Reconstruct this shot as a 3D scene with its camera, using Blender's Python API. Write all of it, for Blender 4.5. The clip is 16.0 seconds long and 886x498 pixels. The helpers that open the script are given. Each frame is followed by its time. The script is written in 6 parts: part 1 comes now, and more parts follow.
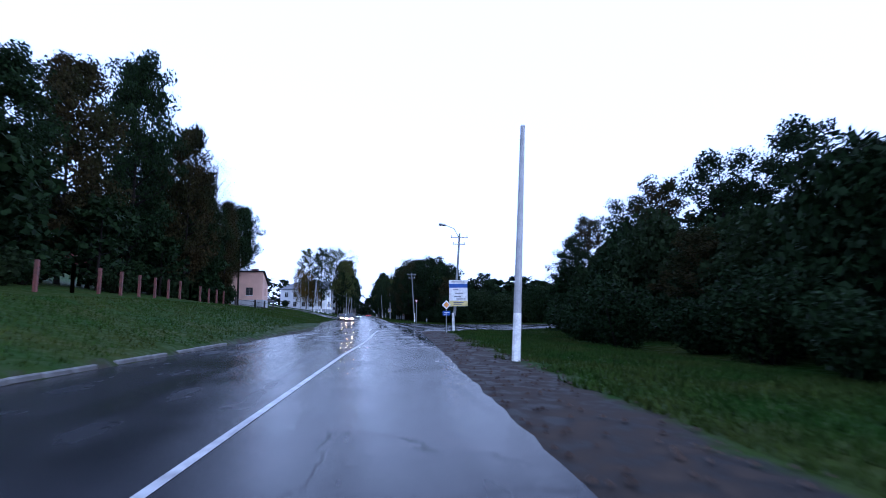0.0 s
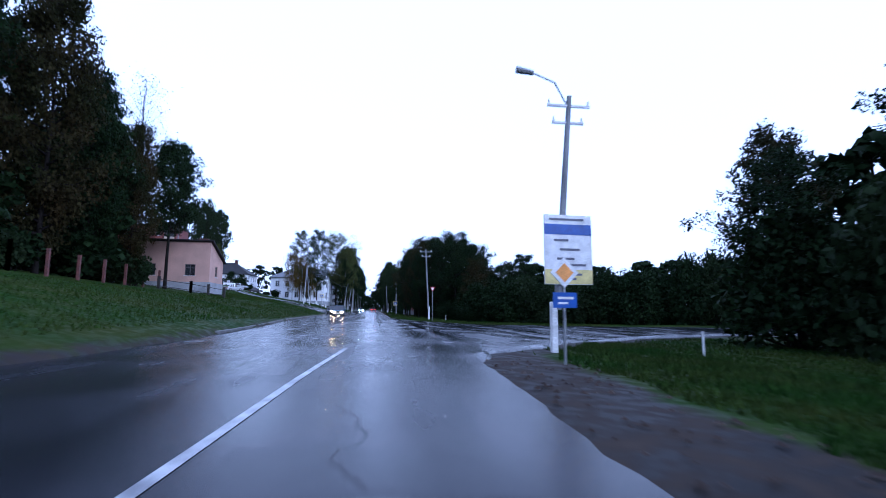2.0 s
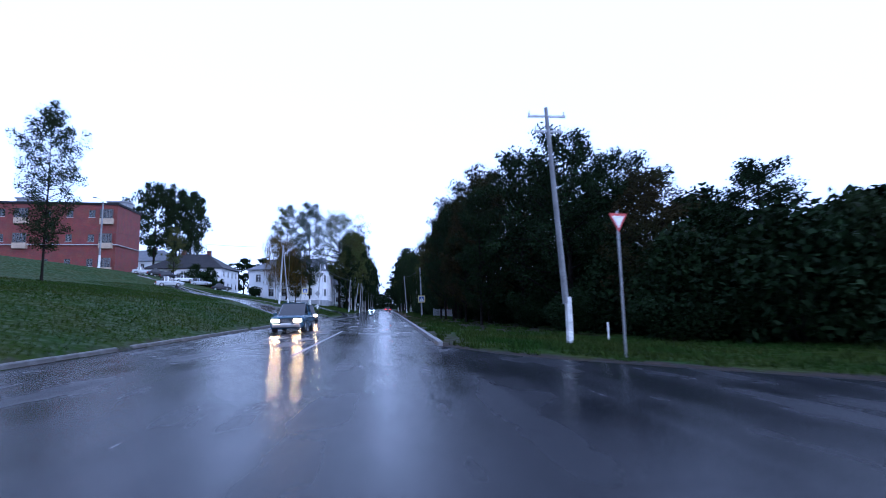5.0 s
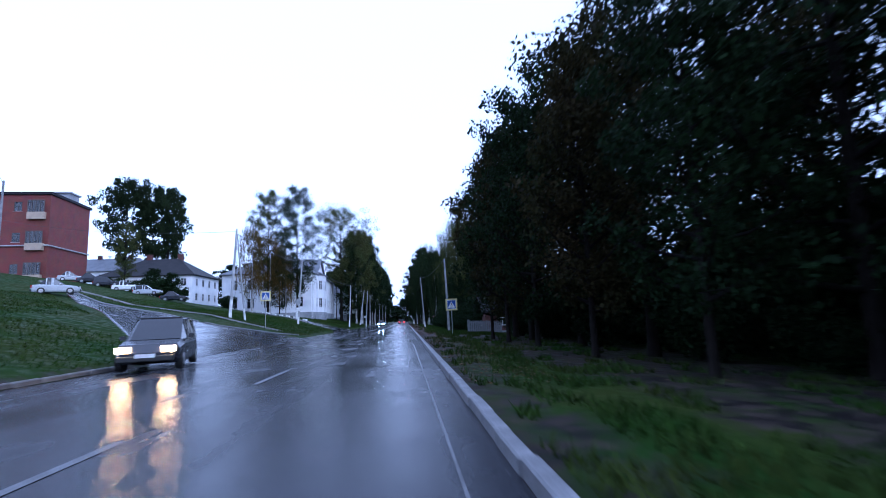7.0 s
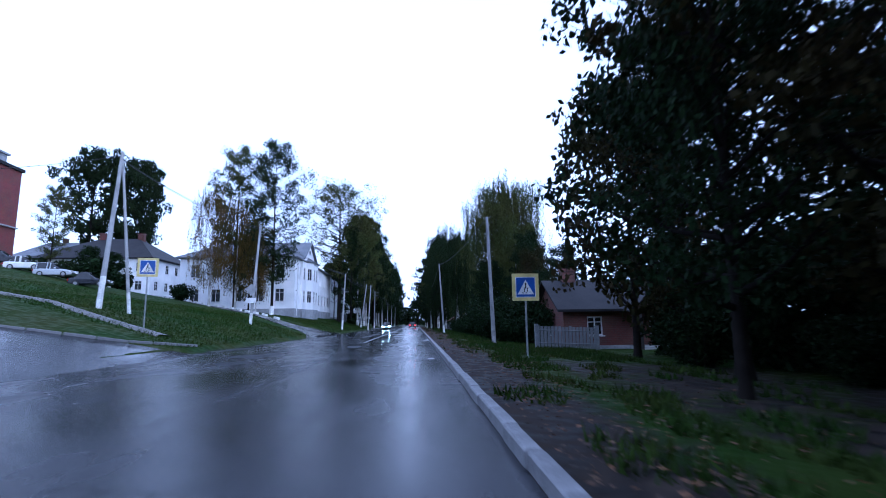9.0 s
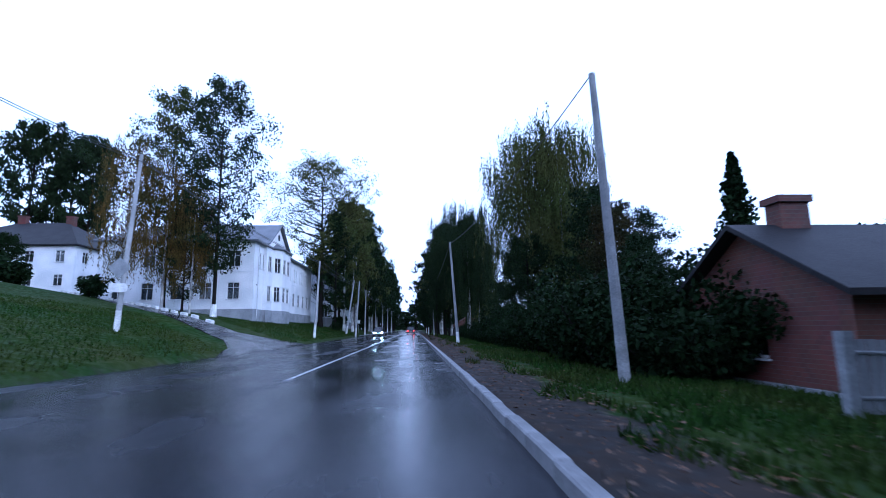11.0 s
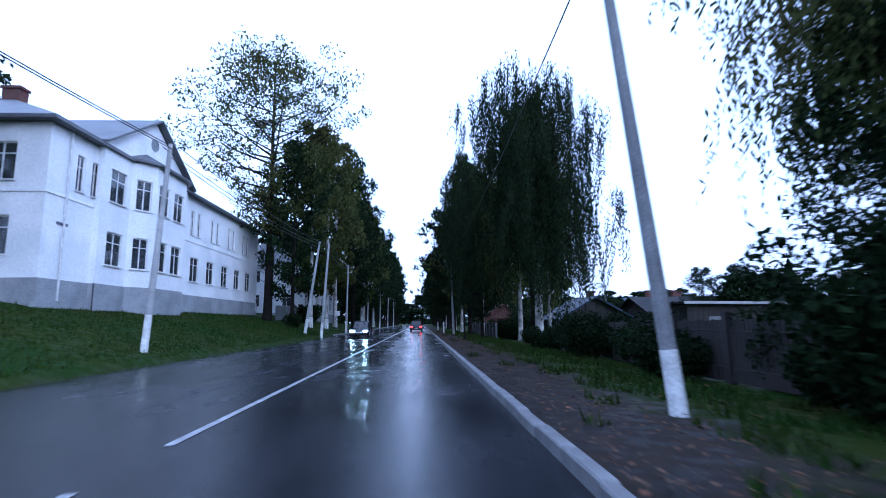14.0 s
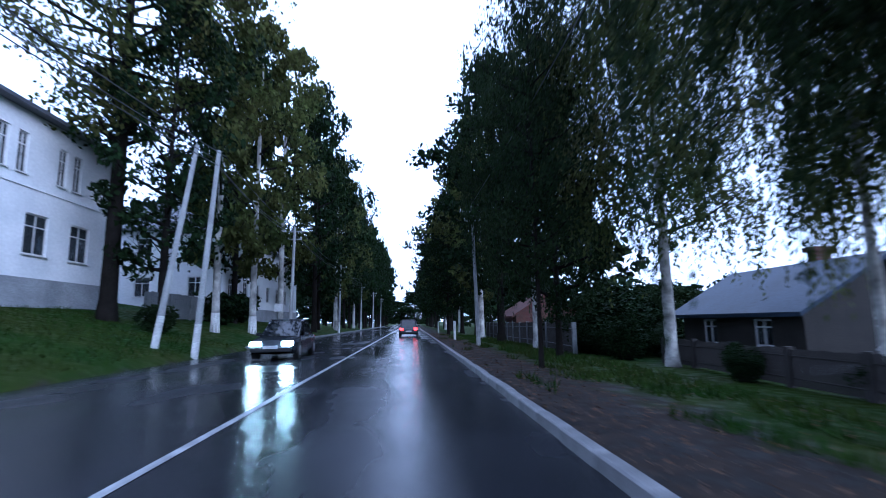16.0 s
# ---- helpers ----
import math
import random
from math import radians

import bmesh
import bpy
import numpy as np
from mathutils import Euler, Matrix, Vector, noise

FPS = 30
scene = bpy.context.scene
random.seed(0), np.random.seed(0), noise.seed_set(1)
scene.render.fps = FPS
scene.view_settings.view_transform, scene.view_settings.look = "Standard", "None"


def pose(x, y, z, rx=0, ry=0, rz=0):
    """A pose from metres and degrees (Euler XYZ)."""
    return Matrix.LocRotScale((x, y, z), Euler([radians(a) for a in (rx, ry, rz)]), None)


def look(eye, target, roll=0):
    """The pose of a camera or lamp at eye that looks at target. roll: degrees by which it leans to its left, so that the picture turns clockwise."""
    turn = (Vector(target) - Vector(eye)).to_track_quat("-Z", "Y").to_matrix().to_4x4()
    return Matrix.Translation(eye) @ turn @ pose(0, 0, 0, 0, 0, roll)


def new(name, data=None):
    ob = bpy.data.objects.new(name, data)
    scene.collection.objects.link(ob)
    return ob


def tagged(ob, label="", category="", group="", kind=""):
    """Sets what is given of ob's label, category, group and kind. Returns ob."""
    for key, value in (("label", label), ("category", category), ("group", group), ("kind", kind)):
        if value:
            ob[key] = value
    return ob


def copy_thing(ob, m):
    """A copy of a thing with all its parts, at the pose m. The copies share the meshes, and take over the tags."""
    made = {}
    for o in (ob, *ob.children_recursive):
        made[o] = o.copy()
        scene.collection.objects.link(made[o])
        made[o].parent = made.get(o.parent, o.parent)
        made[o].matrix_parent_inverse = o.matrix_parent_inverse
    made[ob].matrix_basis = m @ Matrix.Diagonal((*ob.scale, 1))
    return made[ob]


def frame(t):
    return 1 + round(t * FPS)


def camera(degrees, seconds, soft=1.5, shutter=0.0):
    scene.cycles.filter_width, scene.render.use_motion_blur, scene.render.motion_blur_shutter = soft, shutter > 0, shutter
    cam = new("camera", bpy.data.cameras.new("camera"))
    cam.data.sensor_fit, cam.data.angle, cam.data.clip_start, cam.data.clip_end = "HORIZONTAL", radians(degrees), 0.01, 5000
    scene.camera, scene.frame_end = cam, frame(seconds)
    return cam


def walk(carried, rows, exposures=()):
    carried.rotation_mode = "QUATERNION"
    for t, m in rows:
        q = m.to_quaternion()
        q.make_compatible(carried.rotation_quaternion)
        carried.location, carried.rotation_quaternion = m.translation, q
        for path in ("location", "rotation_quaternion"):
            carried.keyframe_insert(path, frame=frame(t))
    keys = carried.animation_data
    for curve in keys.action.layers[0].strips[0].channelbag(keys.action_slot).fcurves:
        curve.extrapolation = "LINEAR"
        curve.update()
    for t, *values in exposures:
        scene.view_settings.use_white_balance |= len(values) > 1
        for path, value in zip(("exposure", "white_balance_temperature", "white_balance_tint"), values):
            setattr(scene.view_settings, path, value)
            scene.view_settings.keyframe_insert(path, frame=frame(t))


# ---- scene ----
# ---- camera ----
cam = camera(84.0, 16.0, soft=0.9, shutter=0.3)
# seconds, x, y, z, yaw, pitch, roll
PATH = [
    (0.0, 0.44, -78.92, 1.34, -8.93, 7.46, -0.78),
    (0.5, 0.93, -72.10, 1.31, -8.66, 7.14, -0.62),
    (1.0, 1.42, -64.98, 1.25, -8.49, 7.47, -0.69),
    (1.5, 1.81, -58.37, 1.18, -8.30, 7.35, 0.24),
    (2.0, 2.19, -51.83, 1.12, -7.92, 6.99, 0.42),
    (2.5, 2.43, -45.61, 1.14, -7.83, 6.95, -0.70),
    (3.2, 2.75, -34.09, 1.21, -7.46, 6.53, -0.47),
    (5.3, 2.50, -2.71, 1.17, -6.01, 6.70, -1.65),
    (5.5, 2.57, 0.37, 1.16, -6.10, 6.66, -2.09),
    (6.0, 2.80, 6.06, 1.16, -6.62, 6.89, -2.49),
    (6.5, 3.06, 13.30, 1.18, -6.37, 7.23, -1.49),
    (7.0, 3.16, 21.09, 1.20, -4.72, 8.05, -2.42),
    (7.5, 3.06, 28.14, 1.22, -3.30, 8.90, -1.56),
    (8.0, 3.13, 34.27, 1.20, -2.62, 8.20, -1.13),
    (8.5, 3.25, 39.95, 1.16, -2.71, 8.55, -1.01),
    (9.0, 3.16, 45.04, 1.11, -3.20, 8.56, -0.84),
    (11.5, 2.93, 69.34, 1.16, -3.58, 9.20, -0.93),
    (12.0, 2.90, 74.87, 1.19, -4.27, 8.86, -1.31),
    (12.5, 2.86, 80.37, 1.22, -4.18, 8.75, -1.00),
    (13.0, 2.87, 86.49, 1.24, -3.23, 8.30, -0.86),
    (13.5, 2.85, 91.97, 1.27, -2.85, 8.53, -1.43),
    (14.0, 2.72, 97.32, 1.28, -2.77, 8.45, -0.84),
    (14.5, 2.63, 102.77, 1.31, -2.52, 8.53, -0.29),
    (15.2, 2.56, 110.68, 1.27, -2.58, 8.43, -1.23),
    (16.0, 2.41, 122.58, 1.28, -3.85, 8.40, -1.06),
]

def gaze(x, y, z, yaw, pitch, roll):
    a, b = radians(yaw), radians(pitch)
    way = Vector((-math.sin(a) * math.cos(b), math.cos(a) * math.cos(b), math.sin(b)))
    return look((x, y, z), Vector((x, y, z)) + way * 10, roll)


walk(cam, [(row[0], gaze(*row[1:])) for row in PATH], [(0.0, -0.26, 4480, 20), (5.5, -0.24, 4420, 20), (9.0, -0.2, 4440, 18), (12.5, -0.1, 4380, 16), (15.2, -0.1, 4400, 15), (16.0, 0.2, 4450, 15)])

# ---- world and light: thick rain cloud, low soft sun ----
world = bpy.data.worlds.new("overcast")
scene.world = world
world.use_nodes = True
wn, wl = world.node_tree.nodes, world.node_tree.links
wn.clear()
sky = wn.new("ShaderNodeTexSky")
sky.sky_type, sky.sun_disc = "NISHITA", False
sky.sun_elevation, sky.sun_rotation = radians(26), radians(139)
sky.air_density, sky.dust_density = 1.5, 4.0
cloud = wn.new("ShaderNodeRGB")
cloud.outputs[0].default_value = (0.99, 1.0, 1.09, 1)
b1, b2 = wn.new("ShaderNodeBackground"), wn.new("ShaderNodeBackground")
b1.inputs[1].default_value, b2.inputs[1].default_value = 0.05, 1.5
addw, wo = wn.new("ShaderNodeAddShader"), wn.new("ShaderNodeOutputWorld")
wl.new(sky.outputs[0], b1.inputs[0])
wl.new(cloud.outputs[0], b2.inputs[0])
wl.new(b1.outputs[0], addw.inputs[0])
wl.new(b2.outputs[0], addw.inputs[1])
wl.new(addw.outputs[0], wo.inputs[0])
sun = new("sun", bpy.data.lights.new("sun", "SUN"))
sun.data.energy, sun.data.angle, sun.data.color = 1.0, radians(30), (0.93, 0.96, 1.0)
sun.matrix_world = look((60, -70, 45), (0, 0, 0))


# ---- materials ----
def mat(name, base, rough=0.7, second=None, scale=3.0, fine=40.0, bump=0.15, metal=0.0, spec=0.5, amount=1.0, island=0.0, gloss=None, emit=0.0):
    m = bpy.data.materials.new(name)
    m.use_nodes = True
    n, l = m.node_tree.nodes, m.node_tree.links
    bs = n["Principled BSDF"]
    bs.inputs["Roughness"].default_value = rough
    bs.inputs["Metallic"].default_value = metal
    bs.inputs["Specular IOR Level"].default_value = spec
    if emit:
        bs.inputs["Emission Color"].default_value = (*base, 1)
        bs.inputs["Emission Strength"].default_value = emit
    co = n.new("ShaderNodeTexCoord")
    big, small = n.new("ShaderNodeTexNoise"), n.new("ShaderNodeTexNoise")
    big.inputs["Scale"].default_value, big.inputs["Detail"].default_value = scale, 5
    small.inputs["Scale"].default_value, small.inputs["Detail"].default_value = fine, 4
    l.new(co.outputs["Object"], big.inputs["Vector"])
    l.new(co.outputs["Object"], small.inputs["Vector"])
    ramp = n.new("ShaderNodeValToRGB")
    ramp.color_ramp.elements[0].position, ramp.color_ramp.elements[1].position = 0.35, 0.68
    second = second or tuple(c * 0.7 for c in base)
    ramp.color_ramp.elements[0].color, ramp.color_ramp.elements[1].color = (*base, 1), (*second, 1)
    l.new(big.outputs["Fac"], ramp.inputs["Fac"])
    mix = n.new("ShaderNodeMix")
    mix.data_type, mix.blend_type = "RGBA", "MULTIPLY"
    mix.inputs[0].default_value = 0.5 * amount
    l.new(ramp.outputs["Color"], mix.inputs[6])
    tone = n.new("ShaderNodeMapRange")
    tone.inputs["From Min"].default_value, tone.inputs["From Max"].default_value = 0.3, 0.7
    tone.inputs["To Min"].default_value, tone.inputs["To Max"].default_value = 0.45, 1.3
    l.new(small.outputs["Fac"], tone.inputs["Value"])
    l.new(tone.outputs["Result"], mix.inputs[7])
    out = mix.outputs[2]
    if island:
        ge, hs, mr = n.new("ShaderNodeNewGeometry"), n.new("ShaderNodeHueSaturation"), n.new("ShaderNodeMapRange")
        mr.inputs["To Min"].default_value, mr.inputs["To Max"].default_value = 1 - island, 1 + island
        l.new(ge.outputs["Random Per Island"], mr.inputs["Value"])
        l.new(mr.outputs["Result"], hs.inputs["Value"])
        l.new(out, hs.inputs["Color"])
        out = hs.outputs["Color"]
    l.new(out, bs.inputs["Base Color"])
    if gloss:
        gr = n.new("ShaderNodeMapRange")
        gr.inputs["From Min"].default_value, gr.inputs["From Max"].default_value = 0.35, 0.65
        gr.inputs["To Min"].default_value, gr.inputs["To Max"].default_value = gloss
        l.new(big.outputs["Fac"], gr.inputs["Value"])
        l.new(gr.outputs["Result"], bs.inputs["Roughness"])
    if bump:
        bu = n.new("ShaderNodeBump")
        bu.inputs["Strength"].default_value, bu.inputs["Distance"].default_value = bump, 0.02
        l.new(small.outputs["Fac"], bu.inputs["Height"])
        l.new(bu.outputs["Normal"], bs.inputs["Normal"])
    return m


def brick_mat(name, a, b, mortar, scale):
    m = mat(name, a, 0.8)
    n, l = m.node_tree.nodes, m.node_tree.links
    br = n.new("ShaderNodeTexBrick")
    br.inputs["Color1"].default_value, br.inputs["Color2"].default_value, br.inputs["Mortar"].default_value = (*a, 1), (*b, 1), (*mortar, 1)
    br.inputs["Scale"].default_value = scale
    br.inputs["Mortar Size"].default_value = 0.012
    co, sep, com, add = n.new("ShaderNodeTexCoord"), n.new("ShaderNodeSeparateXYZ"), n.new("ShaderNodeCombineXYZ"), n.new("ShaderNodeMath")
    l.new(co.outputs["Object"], sep.inputs[0])
    l.new(sep.outputs[0], add.inputs[0])
    l.new(sep.outputs[1], add.inputs[1])
    l.new(add.outputs[0], com.inputs[0])
    l.new(sep.outputs[2], com.inputs[1])
    l.new(com.outputs[0], br.inputs["Vector"])
    no, mx = n.new("ShaderNodeTexNoise"), n.new("ShaderNodeMix")
    no.inputs["Scale"].default_value = 0.6
    mx.data_type, mx.blend_type = "RGBA", "MULTIPLY"
    mx.inputs[0].default_value = 0.6
    l.new(co.outputs["Object"], no.inputs["Vector"])
    l.new(br.outputs["Color"], mx.inputs[6])
    l.new(no.outputs["Color"], mx.inputs[7])
    l.new(mx.outputs[2], n["Principled BSDF"].inputs["Base Color"])
    return m


def glass_mat(name, tint=(0.02, 0.025, 0.03), rough=0.04, clear=0.0):
    m = mat(name, tint, rough, bump=0, spec=0.6)
    m.node_tree.nodes["Principled BSDF"].inputs["Transmission Weight"].default_value = clear
    return m


ASPHALT = mat("wet_asphalt", (0.014, 0.015, 0.018), 0.2, (0.021, 0.022, 0.027), 0.35, 90, 0.13, gloss=(0.07, 0.24), spec=0.09)


def road_wear(m, along):
    """Long wheel ruts, and thin cracks, in an asphalt material."""
    n, l = m.node_tree.nodes, m.node_tree.links
    bs = n["Principled BSDF"]
    co, mp, ru = n.new("ShaderNodeTexCoord"), n.new("ShaderNodeMapping"), n.new("ShaderNodeTexNoise")
    mp.inputs["Scale"].default_value = along
    ru.inputs["Scale"].default_value, ru.inputs["Detail"].default_value = 1.0, 3
    l.new(co.outputs["Object"], mp.inputs["Vector"])
    l.new(mp.outputs["Vector"], ru.inputs["Vector"])
    mr, ad = n.new("ShaderNodeMapRange"), n.new("ShaderNodeMath")
    mr.inputs["From Min"].default_value, mr.inputs["From Max"].default_value = 0.35, 0.65
    mr.inputs["To Min"].default_value, mr.inputs["To Max"].default_value = -0.05, 0.13
    ad.operation, ad.use_clamp = "ADD", True
    l.new(ru.outputs["Fac"], mr.inputs["Value"])
    l.new(mr.outputs["Result"], ad.inputs[0])
    l.new(bs.inputs["Roughness"].links[0].from_socket, ad.inputs[1])
    l.new(ad.outputs[0], bs.inputs["Roughness"])
    vo, wa, cr, mx = n.new("ShaderNodeTexVoronoi"), n.new("ShaderNodeTexNoise"), n.new("ShaderNodeMapRange"), n.new("ShaderNodeMix")
    vo.feature = "DISTANCE_TO_EDGE"
    vo.inputs["Scale"].default_value, wa.inputs["Scale"].default_value, wa.inputs["Detail"].default_value = 0.16, 0.5, 6
    add = n.new("ShaderNodeMix")
    add.data_type, add.blend_type = "RGBA", "ADD"
    add.inputs[0].default_value = 1.0
    l.new(co.outputs["Object"], wa.inputs["Vector"])
    l.new(co.outputs["Object"], add.inputs[6])
    l.new(wa.outputs["Color"], add.inputs[7])
    l.new(add.outputs[2], vo.inputs["Vector"])
    cr.inputs["From Min"].default_value, cr.inputs["From Max"].default_value = 0.0006, 0.0022
    cr.inputs["To Min"].default_value, cr.inputs["To Max"].default_value = 0.5, 1.0
    l.new(vo.outputs["Distance"], cr.inputs["Value"])
    mx.data_type, mx.blend_type = "RGBA", "MULTIPLY"
    mx.inputs[0].default_value = 1.0
    l.new(bs.inputs["Base Color"].links[0].from_socket, mx.inputs[6])
    l.new(cr.outputs["Result"], mx.inputs[7])
    l.new(mx.outputs[2], bs.inputs["Base Color"])
    sp = n.new("ShaderNodeMath")
    sp.operation = "MULTIPLY"
    sp.inputs[1].default_value = bs.inputs["Specular IOR Level"].default_value
    l.new(cr.outputs["Result"], sp.inputs[0])
    l.new(sp.outputs[0], bs.inputs["Specular IOR Level"])


road_wear(ASPHALT, (0.9, 0.025, 1))
PAINT_FAINT = mat("rubbed_out_road_paint", (0.1, 0.1, 0.105), 0.4, (0.022, 0.022, 0.024), 3.2, 30, 0.2)
PAINT_THIN = mat("half_worn_road_paint", (0.36, 0.36, 0.37), 0.4, (0.1, 0.1, 0.105), 3.2, 30, 0.2)
PAINT = mat("worn_white_road_paint", (0.45, 0.46, 0.47), 0.4, (0.15, 0.15, 0.16), 3.4, 36, 0.25)
GRASS = mat("wet_grass_soil", (0.014, 0.035, 0.0055), 0.9, (0.03, 0.038, 0.008), 0.3, 22, 0.15, spec=0.02)
gn, gl = GRASS.node_tree.nodes, GRASS.node_tree.links
gb = gn["Principled BSDF"]
at, no, co = gn.new("ShaderNodeAttribute"), gn.new("ShaderNodeTexNoise"), gn.new("ShaderNodeTexCoord")
# mask of worn mud, plus the shade painted under the right-hand trees
at.attribute_name = "soil"
no.inputs["Scale"].default_value, no.inputs["Detail"].default_value, no.inputs["Roughness"].default_value = 1.1, 8, 0.7
m1, mr = gn.new("ShaderNodeMath"), gn.new("ShaderNodeMapRange")
m1.operation = "ADD"
mr.inputs["From Min"].default_value, mr.inputs["From Max"].default_value = 0.92, 1.12
tone, spot = gn.new("ShaderNodeValToRGB"), gn.new("ShaderNodeTexNoise")
spot.inputs["Scale"].default_value, spot.inputs["Detail"].default_value = 2.6, 9
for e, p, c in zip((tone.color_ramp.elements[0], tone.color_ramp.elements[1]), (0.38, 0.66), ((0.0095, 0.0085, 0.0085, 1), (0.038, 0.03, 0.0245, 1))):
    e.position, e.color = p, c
mx = gn.new("ShaderNodeMix")
mx.data_type = "RGBA"
gl.new(co.outputs["Object"], no.inputs["Vector"])
gl.new(co.outputs["Object"], spot.inputs["Vector"])
gl.new(at.outputs["Fac"], m1.inputs[0])
gl.new(no.outputs["Fac"], m1.inputs[1])
gl.new(m1.outputs[0], mr.inputs["Value"])
gl.new(mr.outputs["Result"], mx.inputs[0])
gl.new(gb.inputs["Base Color"].links[0].from_socket, mx.inputs[6])
gl.new(spot.outputs["Fac"], tone.inputs["Fac"])
gl.new(tone.outputs["Color"], mx.inputs[7])
gl.new(mx.outputs[2], gb.inputs["Base Color"])
wet = gn.new("ShaderNodeMapRange")
wet.inputs["To Min"].default_value, wet.inputs["To Max"].default_value = 0.02, 0.06
gl.new(mr.outputs["Result"], wet.inputs["Value"])
gl.new(wet.outputs["Result"], gb.inputs["Specular IOR Level"])
wet = gn.new("ShaderNodeMapRange")
wet.inputs["From Min"].default_value, wet.inputs["From Max"].default_value = 0.4, 0.62
wet.inputs["To Min"].default_value, wet.inputs["To Max"].default_value = 0.55, 0.95
gl.new(spot.outputs["Fac"], wet.inputs["Value"])
gl.new(wet.outputs["Result"], gb.inputs["Roughness"])
BLADE = mat("grass_blade", (0.016, 0.041, 0.0055), 0.75, (0.033, 0.043, 0.0085), 0.35, 3, 0, spec=0.04, island=0.45)
DIRT = mat("wet_dirt", (0.046, 0.03, 0.02), 0.6, (0.018, 0.013, 0.011), 0.9, 22, 0.6, gloss=(0.4, 0.85), spec=0.12)
DIRT_PALE = mat("pale_trodden_soil", (0.16, 0.155, 0.15), 0.8, (0.08, 0.076, 0.07), 1.2, 24, 0.3)
LITTER = mat("fallen_leaf", (0.09, 0.036, 0.011), 0.8, (0.045, 0.024, 0.009), 2, 8, 0, island=0.6)
OLD_KERB = mat("sunken_grey_kerb", (0.15, 0.15, 0.15), 0.7, (0.06, 0.057, 0.053), 1.6, 30, 0.3)
KERB = mat("whitewashed_kerb", (0.22, 0.22, 0.225), 0.6, (0.1, 0.1, 0.105), 1.6, 30, 0.3)
CONCRETE = mat("grey_concrete", (0.396, 0.396, 0.396), 0.75, (0.264, 0.264, 0.264), 1.5, 30, 0.25)
WHITEWASH = mat("whitewash", (0.78, 0.78, 0.76), 0.7, (0.5, 0.5, 0.48), 2.5, 25, 0.2)
WOODPOLE = mat("weathered_pole", (0.24, 0.245, 0.25), 0.8, (0.14, 0.142, 0.148), 1.5, 25, 0.3)
OLD_LIME = mat("faded_whitewash", (0.3, 0.3, 0.3), 0.8, (0.14, 0.14, 0.14), 2.5, 25, 0.2)
STEEL = mat("galvanised_steel", (0.35, 0.36, 0.37), 0.45, bump=0.05, metal=0.7)
WIRE = mat("black_wire", (0.02, 0.02, 0.022), 0.6, bump=0)
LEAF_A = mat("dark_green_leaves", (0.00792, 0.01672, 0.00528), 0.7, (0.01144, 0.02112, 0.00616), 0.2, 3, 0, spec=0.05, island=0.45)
LEAF_B = mat("birch_leaves", (0.056, 0.075, 0.02), 0.7, (0.078, 0.075, 0.022), 0.25, 3, 0, spec=0.06, island=0.5)
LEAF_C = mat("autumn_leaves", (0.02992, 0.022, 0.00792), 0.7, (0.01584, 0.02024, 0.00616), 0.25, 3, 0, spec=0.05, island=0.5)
LEAF_E = mat("yellow_brown_leaves", (0.115, 0.07, 0.018), 0.7, (0.06, 0.062, 0.016), 0.25, 3, 0, spec=0.05, island=0.5)
LEAF_D = mat("willow_leaves", (0.01496, 0.0264, 0.00968), 0.7, (0.02024, 0.02992, 0.01056), 0.2, 3, 0, spec=0.06, island=0.4)


def let_light_through(m, share):
    """Thin leaves: part of the light falls through them."""
    n, l = m.node_tree.nodes, m.node_tree.links
    bs = n["Principled BSDF"]
    tr, mx = n.new("ShaderNodeBsdfTranslucent"), n.new("ShaderNodeMixShader")
    mx.inputs[0].default_value = share
    l.new(bs.inputs["Base Color"].links[0].from_socket, tr.inputs["Color"])
    l.new(bs.outputs[0], mx.inputs[1])
    l.new(tr.outputs[0], mx.inputs[2])
    l.new(mx.outputs[0], n["Material Output"].inputs["Surface"])


let_light_through(LEAF_B, 0.45)
let_light_through(LEAF_D, 0.3)
let_light_through(LEAF_C, 0.2)
let_light_through(LEAF_E, 0.4)
BARK = mat("dark_bark", (0.017, 0.0145, 0.0125), 0.95, (0.0095, 0.0085, 0.0075), 3, 25, 0.6, spec=0.05)
TWIG = mat("dark_twigs", (0.012, 0.0105, 0.0095), 0.95, (0.008, 0.007, 0.0065), 3, 25, 0.3, spec=0.04)
BIRCH_BARK = mat("birch_bark", (0.5, 0.49, 0.46), 0.75, (0.06, 0.055, 0.05), 1.3, 9, 0.3)
PLASTER = mat("white_plaster", (0.8, 0.8, 0.81), 0.85, (0.63, 0.65, 0.67), 0.4, 7, 0.05, amount=0.4)
PLINTH = mat("grey_plinth", (0.33, 0.34, 0.36), 0.85, (0.22, 0.23, 0.245), 0.7, 18, 0.3)
SLATE = mat("grey_slate_roof", (0.1144, 0.1232, 0.1408), 0.45, (0.0704, 0.0748, 0.088), 0.8, 14, 0.3)
ROOF_BLUE = mat("blue_grey_metal_roof", (0.036, 0.052, 0.085), 0.5, (0.026, 0.036, 0.056), 0.5, 10, 0.1, spec=0.15)
ROOF_DARK = mat("dark_roof", (0.024, 0.023, 0.025), 0.6, (0.014, 0.014, 0.016), 0.8, 12, 0.3, spec=0.1)
FRAME = mat("white_window_frame", (0.7, 0.7, 0.7), 0.5, bump=0.05)
FRAME_BROWN = mat("dark_window_frame", (0.1, 0.08, 0.07), 0.6, bump=0.05)
GLASS = glass_mat("window_glass", (0.22, 0.25, 0.28), 0.02, 0.85)
CURTAIN = mat("pale_net_curtain", (0.3, 0.3, 0.3), 0.9, (0.2, 0.2, 0.2), 3, 20, 0)
